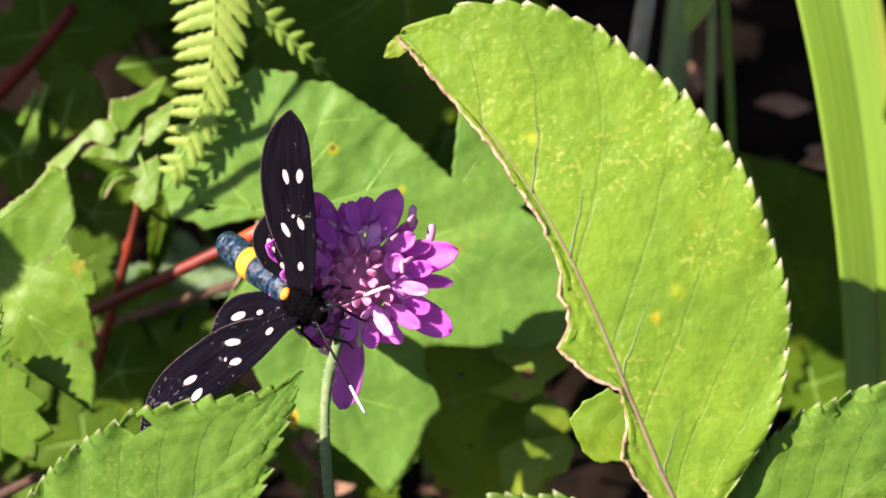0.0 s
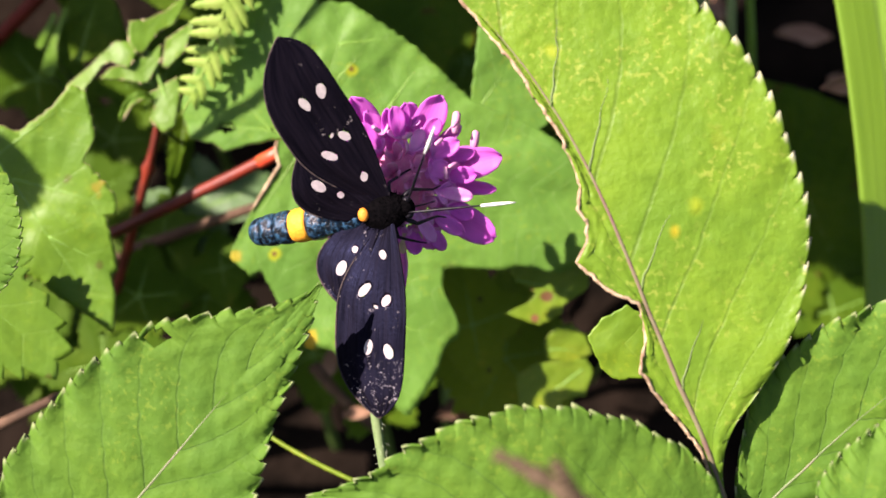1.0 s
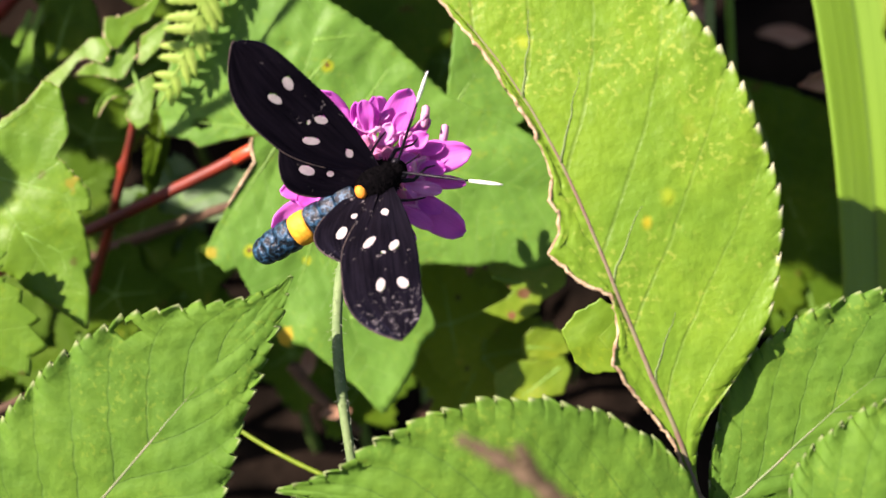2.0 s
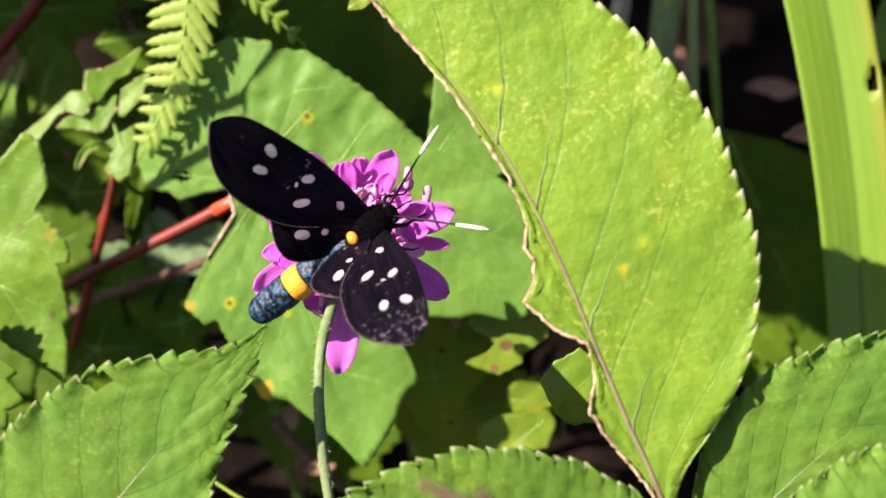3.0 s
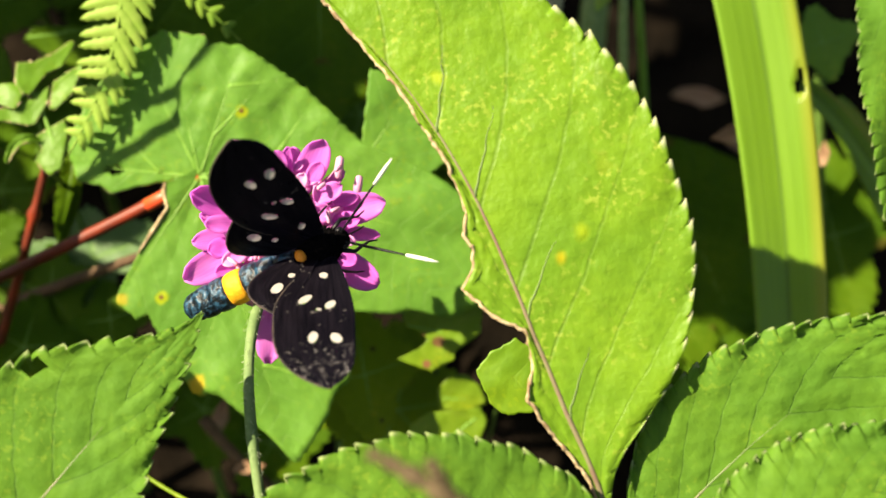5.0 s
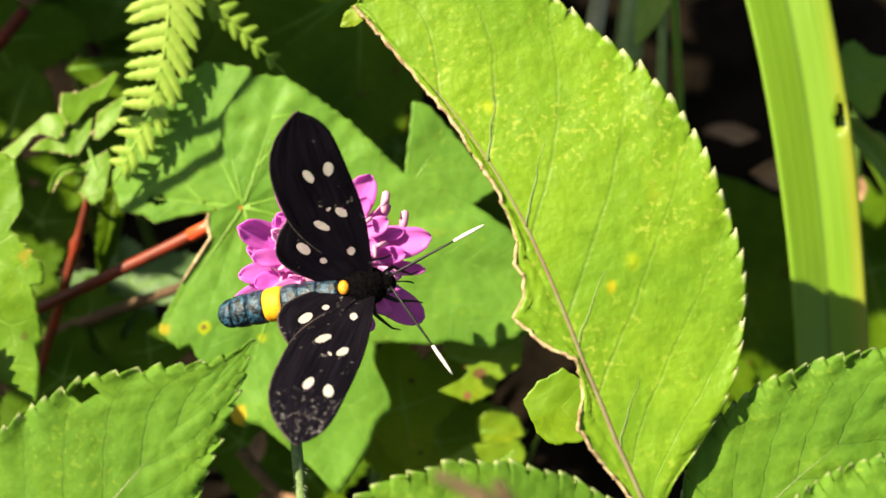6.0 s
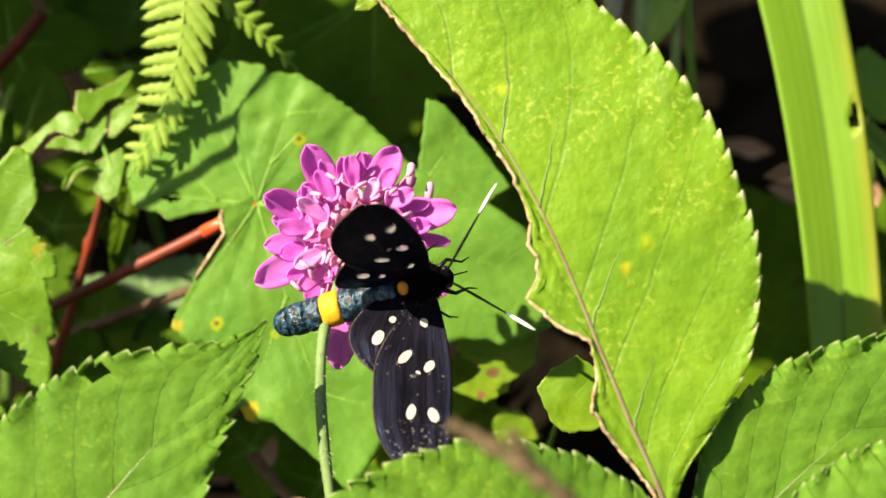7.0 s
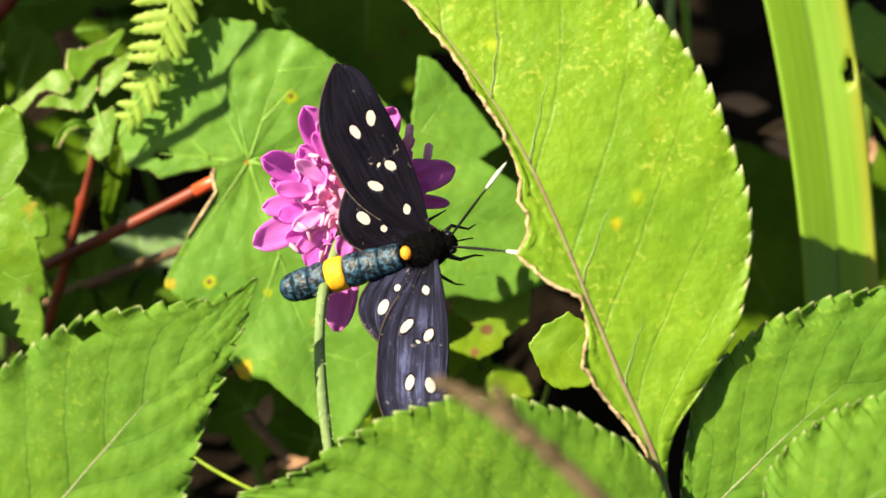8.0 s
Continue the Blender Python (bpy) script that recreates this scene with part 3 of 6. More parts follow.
# ---- ground ----
def ground_height(x, y):
    bank = 0.03 + 0.75 * y
    low, high = -0.04, 0.42
    h = max(low, min(high, bank))
    near = math.exp(-((x * x + y * y) / 1.2))
    return h + near * (0.010 * noise.noise((x * 18, y * 18, 0)) + 0.005 * noise.noise((x * 55, y * 55, 3)))


def build_ground():
    steps = sorted({round(s * v, 4) for s in (-1, 1) for v in [i * 0.012 for i in range(40)] + [0.5, 0.6, 0.75, 1, 1.4, 2, 3, 5, 9, 16, 30, 60]})
    rows = [[Vector((x, y, ground_height(x, y))) for x in steps] for y in steps]
    ob = part("ground", sheet(bmesh.new(), rows), M_SHADESOIL)
    tagged(ob, "bare soil under the plants, the bank's shade put into its dark colour", "ground", kind="structure")


build_ground()


# ---- the torn compound leaf and its neighbours ----
def torn_half(s):
    """Width in millimetres of what is left of the leaflet's eaten half."""
    w = along(((0, 0.3), (0.08, 0.5), (0.133, 1.5), (0.19, 2.9), (0.245, 3.7), (0.262, 2.8), (0.28, 1.9), (0.305, 1.3), (0.345, 1.0), (0.37, 2.6), (0.40, 3.7), (0.447, 4.8), (0.465, 3.0), (0.495, 1.9), (0.522, 2.1), (0.545, 0.9), (0.58, 0.15), (0.63, -0.2), (0.75, -0.5), (1.01, -0.2)), s)
    return w + 0.16 * noise.noise((s * 60, 1.5, 0)) + 0.12 * noise.noise((s * 160, 4, 0))


TORN_EDGE = ((0, 0.5), (0.04, 0.9), (0.077, 1.9), (0.107, 3.5), (0.13, 5.8), (0.17, 9.5), (0.22, 13.1), (0.27, 15.6), (0.325, 17.8), (0.38, 19.2), (0.445, 20.0), (0.53, 20.8), (0.60, 20.8), (0.65, 20.2), (0.715, 19.1), (0.767, 17.9), (0.823, 16.9), (0.872, 14.7), (0.93, 11.3), (0.962, 7.9), (0.985, 3.9), (1.0, 1.0))
TORN_SWAY = ((0, 0.4), (0.1, 0.1), (0.2, -0.55), (0.33, -0.65), (0.46, 0.05), (0.57, 0.65), (0.66, 0.95), (0.75, 1.05), (0.85, 0.8), (1, 0.5))


def compound_leaf():
    foot = (28.5, -37.5, 0.0)
    top = thing("compound_leaf", at(*foot), "green compound leaf with toothed leaflets, one torn along its midrib", "leaf")

    def own(ob, base):
        ob.matrix_local = Matrix.Translation((Vector(base) - Vector(foot)) * MM)

    base = (27.2, -35.3, -1.0)
    ob, rim, spine = blade("torn_leaflet", top, base, (17.9, -3.3, 2.0), (-4.9, 21.9, -1.0), 23.0, 21.8, M_ELDER, peak=0.54, blunt=0.50, teeth=34, tooth=0.75, fold=0.03, quilt=0.55, veins=7.4, slant=0.30, wave=0.7, joints=((9.8, 6.2, 0.0), (13.8, -0.4, 1.0), (18.3, -13.5, 1.0), (22.7, -23.8, 0.0)), joint_reach=0.42, seed=3, torn=torn_half, edges=(TORN_EDGE, TORN_EDGE), sway=TORN_SWAY, label="large yellow-green leaflet with pale flecks, its other half eaten away", rib=M_PINKRIB, rib_size=0.34)
    own(ob, base)
    ragged = [p + Vector((0.25 * MM * noise.noise((i * 0.7, 0, 1)), 0.2 * MM * noise.noise((i * 0.6, 5, 1)), 0.1 * MM)) for i, p in enumerate(rim)]
    part("dry_edge", tube(bmesh.new(), ragged, [MM * (0.2 + 0.18 * noise.noise((i * 0.9, 9, 1))) for i in range(len(ragged))], 7), M_DRY, ob, "dry brown frayed edge of the torn leaflet")
    tip_ = (-2.7, 23.1, -1.2)
    ob, _, _ = blade("leaf_tip", top, tip_, (-4.7, 21.1, -1.0), (-6.1, 20.2, -1.6), 1.0, 0.9, M_YELLOW, blunt=0.7, teeth=4, tooth=0.1, quilt=0.0, fold=0.0, wave=0.2, seed=5, label="yellow hooked tip of the torn leaflet", rib_size=0.1)
    own(ob, tip_)
    for base, bend, tip, left, right, kw in (
        ((29.2, -36.8, -3.2), (43.9, -22.9, -2.0), (67.6, -11.9, 1.0), 9.6, 10.0, dict(seed=11, teeth=28, fold=-0.06, roll=4, quilt=1.4, edges=(((0, 0.3), (0.1, 4.6), (0.2, 7.7), (0.27, 9.2), (0.37, 10.1), (0.46, 10.0), (0.58, 8.7), (0.68, 6.8), (0.85, 3), (1, 0.1)), ((0, 0.3), (0.1, 5), (0.25, 9), (0.45, 10), (0.7, 7), (1, 0.1))), sway=((0, 0.6), (0.08, 1.6), (0.2, 1.2), (0.36, 0.3), (0.5, -0.5), (0.65, -1.5), (1, 0)))),
        ((37.4, -41.5, 5.0), (45.9, -32.6, 7.0), (66.2, -24.2, 4.0), 8.5, 9.0, dict(seed=14, teeth=28, fold=-0.05, roll=-6, quilt=1.2, edges=(((0, 0.5), (0.09, 4.7), (0.16, 7.1), (0.24, 8.2), (0.37, 8.8), (0.49, 8.7), (0.59, 7.9), (0.8, 4.5), (1, 0.1)), ((0, 0.5), (0.1, 4), (0.3, 8), (0.5, 9), (0.75, 6), (1, 0.1))))),
        ((28.5, -39.6, 0.0), (7.2, -35.4, 6.0), (-15.7, -34.6, 2.0), 5.0, 12.0, dict(seed=17, teeth=28, fold=-0.10, roll=-12, quilt=1.0, edges=(((0, 0.5), (0.2, 5), (0.4, 4.6), (0.6, 2.4), (0.8, 1.9), (0.9, 1.0), (1, 0.1)), ((0, 1.5), (0.08, 6.2), (0.16, 9.1), (0.30, 11.4), (0.43, 11.9), (0.556, 11.3), (0.676, 9.2), (0.77, 6.4), (0.85, 3.3), (0.93, 1.4), (1, 0.1))))),
    ):
        ob, _, _ = blade("leaflet", top, base, bend, tip, left, right, M_LEAFLET, blunt=0.7, tooth=0.75, veins=8, slant=0.3, wave=0.8, rib_size=0.19, **kw)
        own(ob, base)
    low = [(Vector(p) - Vector(foot)) * MM for p in curve3(foot, (30.8, -62.2, -20.0), (31.6, -103.2, -70.0), 14)]
    part("stalk", tube(bmesh.new(), low, 0.9 * MM), M_STEM, top)
    twig = [(Vector(p) - Vector(foot)) * MM for p in curve3((27.2, -35.3, -1.0), (28.2, -35.8, 0.5), foot, 6)]
    part("leaflet_stalk", tube(bmesh.new(), twig, 0.45 * MM), M_PINKRIB, top)


compound_leaf()
leaf_thing("toothed_leaf", (-43.7, -47.1, -3.0), (-29.7, -30.4, 1.0), (-15.0, -12.9, -2.0), 13.5, 8.0, M_LEAFLET, edges=(((0, 5), (0.1, 11), (0.21, 13.3), (0.35, 13.4), (0.49, 13.2), (0.6, 12.0), (0.685, 10.4), (0.753, 8.1), (0.83, 4.7), (0.9, 2.0), (0.96, 0.4), (1, 0.1)), ((0, 0.2), (0.2, 0.6), (0.27, 2.0), (0.35, 5.6), (0.45, 8.8), (0.51, 9.5), (0.63, 7.0), (0.70, 5.4), (0.76, 4.5), (0.83, 3.3), (0.92, 1.8), (1, 0.1))), bite=(0.645, 0.685), label="broad green leaf with a bitten toothed edge and sunken veins", group="toothed leaves", stalk=((-50.1, -62.3, -20.0), (-59.4, -103.0, -70.0)), seed=21, teeth=28, peak=0.46, blunt=0.9, tooth=0.75, fold=0.02, quilt=1.25, veins=8, slant=0.3, wave=0.5, rib_size=0.24)
leaf_thing("toothed_leaf", (-58.4, -17.3, -10.0), (-52.9, -9.7, -8.0), (-51.0, 0.1, -9.0), 4.5, 5.5, M_LEAFLET, "narrow green leaf edge with fine teeth", group="toothed leaves", seed=24, teeth=20, peak=0.5, tooth=0.5)
leaf_thing("toothed_leaf", (66.5, 40.0, -30.0), (68.5, 20.0, -29.0), (67.5, -4.5, -29.0), 6.0, 6.0, M_LEAFLET, "green leaf with a crinkled pale-toothed edge", group="toothed leaves", seed=27, teeth=28, peak=0.5, blunt=0.5, tooth=0.8, wave=2.5)

# ---- lobed leaves behind the flower ----
def curled_leaf():
    foot = (-38.6, 5.5, -43.0)
    top = thing("curled_leaf", at(*foot), "light green leaf eaten into ragged strips with pinkish dry edges", "leaf")
    pieces = (
        ((-7.2, 9.6), [(-12.1, 5.9), (-9.2, 8.4), (-6.6, 11.0), (-4.4, 11.1), (-3.9, 10.0), (-4.8, 8.0), (-7.0, 8.8), (-8.4, 8.1), (-9.9, 6.1), (-10.2, 5.1)], (0.05, -0.1)),
        ((-1.9, 12.9), [(-4.1, 13.7), (-2.3, 13.9), (-0.1, 15.0), (1.7, 16.6), (2.1, 16.1), (0.7, 13.5), (-0.8, 12.8), (-2.6, 10.2), (-3.3, 10.2), (-4.1, 11.3), (-4.2, 12.4)], (-0.1, -0.15)),
        ((-3.2, 7.6), [(-7.7, 6.6), (-6.6, 7.7), (-3.3, 8.8), (-0.8, 10.5), (-0.9, 8.8), (-2.2, 6.2), (-3.0, 6.1), (-5.5, 6.6)], (0.0, -0.1)),
        ((1.5, 10.5), [(0.0, 8.3), (0.3, 11.3), (1.8, 12.4), (3.6, 13.5), (2.6, 10.2), (0.7, 8.3)], (0.1, -0.1)),
        ((0.2, 3.6), [(-1.8, 4.4), (1.4, 6.3), (1.8, 5.1), (1.2, 0.7), (0.0, 0.0), (-1.7, 1.5), (-1.0, 2.9)], (0.0, -0.1)),
    )
    for k, (middle, outline, slope) in enumerate(pieces):
        outline = [(middle[0] + 1.15 * (x - middle[0]), middle[1] + 1.15 * (y - middle[1])) for x, y in outline]
        flap("lobe", top, middle, outline, M_MAPLE, slope=slope, drop=-slope[0] * middle[0] - slope[1] * middle[1], jag=0.12, pitch=0.9, wave=1.1, seed=70 + k, dry=0.13, rings=10)
    ob, rim, _ = blade("lobe", top, (-40.1, 9.4, -43.0), (-42.8, 10.5, -41.5), (-44.1, 6.5, -42.5), 0.5, 0.6, M_MAPLE, blunt=0.4, teeth=5, tooth=0.1, fold=0.5, quilt=0.0, wave=0.3, seed=76, rib_size=0.08)
    ob.matrix_local = Matrix.Translation(Vector((-1.5, 3.9, 0.0)) * MM)
    part("dry_edge", tube(bmesh.new(), rim, 0.1 * MM, 5), M_DRY, ob, "dry pinkish brown edge")
    part("midrib", tube(bmesh.new(), [Vector(q) * MM for q in ((0, 0, -0.3), (0.2, 4, -0.4), (-1.2, 7.5, -0.6), (-2.6, 10.5, -0.7), (-3.6, 12.5, -0.6))], [0.3 * MM, 0.28 * MM, 0.24 * MM, 0.2 * MM, 0.12 * MM], 6), M_PALERIB, top)
    part("stalk", tube(bmesh.new(), [(Vector(q) - Vector(foot)) * MM for q in curve3(foot, (-38.0, 4.0, -58.0), (-40.0, -8.0, -88.0), 12)], 0.35 * MM), M_STEM_DARK, top)


def large_lobed_leaf():
    centre = (-19.2, 4.6, -39.0)
    top = thing("lobed_leaf", at(*centre), "large light green lobed leaf with pale veins and yellow spots", "leaf", "lobed leaves")
    flap("blade", top, (0.2, 0.4), [(-4.4, -1.1), (-3.8, -4.2), (-5.9, -7.0), (-8.6, -11.6), (-10.6, -15.5), (-7.7, -18.1), (-6.3, -17.4), (-3.0, -24.0), (-0.4, -27.6), (2.4, -27.3), (7.0, -31.1), (10.2, -33.9), (12.1, -36.6), (16.0, -30.8), (17.1, -27.2), (19.1, -25.6), (18.9, -23.5), (16.7, -20.0), (17.1, -16.9), (25.7, -17.3), (26.5, -16.3), (31.0, -18.0), (38.0, -15.0), (37.6, -8.1), (34.4, -3.0), (28.8, 1.0), (20.4, 4.4), (13.0, 11.4), (5.2, 16.6), (2.1, 16.9), (0.0, 16.0), (-3.3, 11.2), (-2.8, 8.3), (-0.6, 0.9)], M_SPOTTED, slope=(-0.03, 0.02), jag=0.38, pitch=1.7, wave=0.9, seed=5, rings=26, veins=(((0, 0), (5, 15.8)), ((0, 0), (-2.4, 10)), ((0, 0), (18.5, 5.2)), ((0, 0), (37, -9)), ((0, 0), (12, -35.5)), ((0, 0), (-9.8, -15)), ((3.6, 11.3), (11, 12.3)), ((1.6, 5), (8, 12)), ((9.5, 2.7), (14, 9.4)), ((18, -4.4), (26, -12)), ((16, -3.9), (26, 0)), ((5, -14.8), (15.5, -20)), ((8, -23.7), (17, -26)), ((4, -11.8), (0, -24)))) 
    flap("lobe", top, (-6, 8), [(0.3, 0.0), (-3.9, -0.5), (-8.0, -1.2), (-11.0, -2.1), (-13.1, -1.0), (-15.6, -0.6), (-17.0, 3.5), (-15.0, 9.0), (-10.5, 15.5), (-5.0, 18.6), (0.7, 17.8), (1.5, 14.0), (-1.0, 8.0)], M_SPOTTED, slope=(0.09, 0.02), drop=-0.9, jag=0.3, pitch=2.4, wave=0.35, seed=6, rings=20, veins=(((0, 0), (-15.5, 1.5)), ((0, 0), (-8, 15.5)), ((-5, 0.5), (-12.5, 8))), holes=((-10.9, 1.1, 1.25, 0.6),), dry=0.05)
    flap("lobe", top, (25.2, 5.2), [(20.3, 4.6), (20.8, 9.0), (21.3, 13.9), (23.5, 13.2), (29.0, 7.0), (32.2, 2.8), (29.0, 0.6), (22.0, -0.5)], M_SPOTTED, slope=(-0.03, 0.02), drop=-0.5, jag=0.3, pitch=2.4, wave=0.6, seed=7, rings=14, veins=(((20.5, 2.0), (25.5, 9.5)),))
    part("dry_edge", tube(bmesh.new(), [Vector(q) * MM for q in ((-4.3, -0.9, 0.5), (-4.5, -2.0, 0.4), (-4.0, -4.0, 0.4), (-5.6, -6.6, 0.4), (-7.6, -9.8, 0.5))], [0.15 * MM, 0.34 * MM, 0.2 * MM, 0.26 * MM, 0.1 * MM], 6), M_DRY, top, "dry brown edge beside the stalk")
    stalk_of(top, centre, (-34.2, -3.5, -43.0), (-74.6, -19.7, -60.0), 0.8, M_RED, 0.24)


def piece_leaf(label, centre, middle, outline, material, seed, veins=(), stalk=None, jag=0.2, wave=0.9, slope=(0.0, 0.1), dry=0.0, name="lobed_leaf", group="lobed leaves"):
    """A small leaf of one piece on a stalk."""
    top = thing(name, at(*centre), label, "leaf", group)
    flap("blade", top, middle, outline, material, slope=slope, jag=jag, pitch=1.6, wave=wave, seed=seed, rings=12, veins=veins, dry=dry)
    if stalk:
        x, y, z = centre
        stalk_of(top, centre, (x + 0.5, y - 1.0, z - 16.0), (x + 2.0, y - 12.0, min(z - 30.0, -80.0)), 0.35, M_STEM_DARK)


large_lobed_leaf()
piece_leaf("light green lobed leaf with coarse teeth and brown specks", (-56.0, 0.0, -34.0), (4.5, -4.0), [(5.1, 7.6), (7.6, 10.5), (9.5, 9.6), (9.9, 7.6), (10.6, 3.8), (8.2, 2.1), (9.1, 0.9), (11.8, -1.8), (13.0, -3.6), (13.1, -5.6), (11.6, -5.6), (12.5, -9.8), (12.7, -12.6), (11.9, -13.4), (12.6, -15.7), (12.2, -20.8), (10.0, -19.0), (7.9, -17.6), (5.8, -16.4), (3.0, -14.0), (0.0, -12.0), (-6.0, -11.0), (-7.0, 0.0), (-3.0, 6.0), (1.0, 4.6)], M_MAPLE, 8, (((-2.0, 1.5), (12.0, -20.4)), ((-2.0, 1.5), (8.6, 9.4)), ((0.0, -1.2), (12.6, -4.4)), ((4.4, -8.4), (12.3, -12.6))), ((-63.0, -11.7, -44.0), (-84.6, -48.1, -80.0)), jag=0.35, wave=1.1, dry=0.04)
lobed_leaf("lobed_leaf", (-61.0, -13.6, -28.0), (0.2, 0.1, 1), 0, [(-40, 17, 40), (20, 9, 40), (-90, 14, 40), (180, 9, 70)], M_MAPLE, "small green lobed leaf with toothed edge", depth=0.5, teeth=3.5, tooth=0.12, seed=12, stalk=((-67.5, -25.9, -40.0), (-84.6, -56.7, -80.0)), group="lobed leaves")
curled_leaf()
piece_leaf("rounded dark green leaf in half shade", (-50.0, 19.5, -56.0), (0.0, 0.5), [(-4.0, -4.9), (-4.4, 1.0), (-3.8, 5.0), (-0.2, 6.1), (2.9, 3.6), (4.1, -1.1), (0.6, -3.2)], M_SHADELEAF, 18, (((-3.2, -4.2), (0.5, 5.4)),), ((-53.0, -0.6, -70.0), (-56.7, -32.1, -90.0)), wave=1.4)
piece_leaf("dark green leaf behind the fern in shade", (-40.0, 25.0, -58.0), (0.5, 0.4), [(-5.6, -0.1), (-3.7, 1.9), (2.6, 1.8), (6.5, 3.4), (7.0, 0.0), (3.0, -4.0), (-0.5, -3.2)], M_SHADELEAF, 19, (((-5.0, 0.2), (6.0, 1.8)),), ((-43.0, 9.0, -72.0), (-46.7, -32.1, -92.0)), wave=1.4)
piece_leaf("narrow light green leaf seen edge-on", (-56.9, 13.3, -55.0), (1.0, 3.0), [(-1.2, 0.0), (0.4, 3.9), (2.8, 9.7), (3.2, 9.0), (1.6, 4.2), (1.6, 1.5), (0.9, -0.1)], M_MAPLE, 63, (), ((-60.8, 3.3, -62.0), (-68.8, -31.5, -85.0)), jag=0.1, name="narrow_leaf", group="")
piece_leaf("narrow light green leaf seen edge-on", (-58.2, 17.4, -55.5), (0.9, 1.9), [(-0.4, 0.0), (2.3, 4.7), (2.8, 3.9), (0.5, -0.4)], M_MAPLE, 64, (), ((-60.8, 3.3, -63.0), (-68.8, -31.5, -86.0)), jag=0.05, name="narrow_leaf", group="")
lobed_leaf("lobed_leaf", (-5.1, 38.8, -64.0), (0.0, 0.1, 1), 0, [(-90, 26, 50), (-30, 26, 40), (210, 24, 40), (-140, 24, 40), (90, 16, 90)], M_SHADELEAF, "dark green lobed leaf in the shade", depth=0.6, teeth=4, tooth=0.06, wave=2.0, seed=22, stalk=((-3.7, 11.9, -75.0), (-2.2, -41.8, -95.0)), group="lobed leaves")
lobed_leaf("lobed_leaf", (6.0, -26.0, -62.0), (0.1, 0.2, 1), 0, [(80, 14, 50), (10, 13, 40), (-50, 13, 50), (180, 12, 50), (-115, 13, 40)], M_SHADELIFT, "mottled green lobed leaf with brown patches", depth=0.5, teeth=4, tooth=0.08, wave=2.0, seed=25, stalk=((5.0, -36.0, -78.0), (1.5, -61.2, -100.0)), group="lobed leaves")
lobed_leaf("lobed_leaf", (1.5, -21.0, -57.0), (0.1, 0.2, 1), 0, [(100, 10, 50), (20, 9, 50), (190, 8, 50), (-80, 9, 50)], M_SHADELIFT, "green leaf in shade under the flower", depth=0.5, teeth=3, tooth=0.08, wave=1.5, seed=29, stalk=((1.4, -33.3, -70.0), (1.8, -52.2, -95.0)), group="lobed leaves")
piece_leaf("yellow-green leaf with dark specks", (17.9, -19.4, -12.5), (0.3, -0.3), [(-3.9, 0.5), (-2.2, 2.4), (0.5, 4.0), (3.1, 2.3), (4.1, -1.0), (3.9, -3.9), (-0.2, -4.6), (-2.2, -3.4)], M_SPECKED, 31, (), ((19.5, -19.0, -50.0), (21.0, -40.0, -95.0)))
piece_leaf("green leaf with a reddish brown blotch", (10.5, -16.5, -44.0), (1.2, 0.2), [(-4.2, 3.2), (-3.4, 6.6), (1.6, 7.4), (6.2, 5.2), (6.0, 1.4), (2.8, -0.9), (2.6, -2.0), (-0.4, -3.6), (-4.9, -2.0), (-1.9, -0.6), (-0.8, 0.6)], M_BLOTCHED, 34, (((-3.5, 2.4), (4.5, 0.8)),), ((11.0, -15.0, -60.0), (12.0, -40.0, -95.0)))
piece_leaf("small rounded yellow-green leaf", (14.5, -23.4, -54.0), (0.0, 0.0), [(-3.3, 0.6), (-1.6, 2.5), (0.6, 2.6), (2.4, 1.2), (3.4, -1.2), (1.2, -2.4), (-3.0, -2.0)], M_YELLOW, 35, (((-2.5, -0.6), (2.4, -0.8)),), ((13.5, -21.0, -72.0), (15.0, -40.0, -95.0)), jag=0.1)
piece_leaf("small yellowing leaf with a red-brown tip", (12.4, -28.9, -52.0), (0.0, 0.2), [(-4.6, -2.7), (-4.9, 1.4), (-2.4, 3.2), (4.6, 3.8), (5.5, 2.0), (4.4, -1.2), (1.4, -1.9), (0.2, -4.4), (-2.8, -4.7)], M_YELLOW, 28, (((4.0, 2.4), (-2.8, -2.8)),), ((11.6, -26.5, -72.0), (13.0, -44.0, -95.0)), jag=0.15)
lobed_leaf("lobed_leaf", (65.8, 25.7, -60.0), (-0.1, 0.2, 1), 0, [(100, 6, 50), (20, 6, 50), (190, 3.2, 40), (-80, 6, 50)], M_MAPLE, "grey-green leaf beside the grass blade", depth=0.6, teeth=4, tooth=0.08, seed=36, stalk=((69.3, 0.4, -75.0), (73.6, -34.0, -95.0)), group="lobed leaves")
lobed_leaf("lobed_leaf", (71.7, -0.8, -76.0), (-0.1, 0.2, 1), 0, [(100, 16, 50), (20, 12, 50), (190, 9, 40), (-80, 14, 50)], M_SHADELEAF, "dark green leaf low in the shade", depth=0.6, teeth=4, tooth=0.08, seed=38, stalk=((72.2, -24.4, -85.0), (73.6, -51.1, -95.0)), group="lobed leaves")
piece_leaf("broad dark green leaf with a yellow patch in shade", (51.0, 0.0, -72.0), (1.0, -4.0), [(-9.5, 14.5), (0.0, 12.5), (8.0, 9.2), (13.0, 2.0), (10.0, -19.0), (0.0, -21.0), (-6.0, -12.0), (-9.0, 2.0)], M_SHADELEAF, 41, (((-7.0, 13.0), (6.0, -18.0)),), ((52.0, -34.0, -85.0), (54.0, -52.0, -100.0)), wave=2.5)
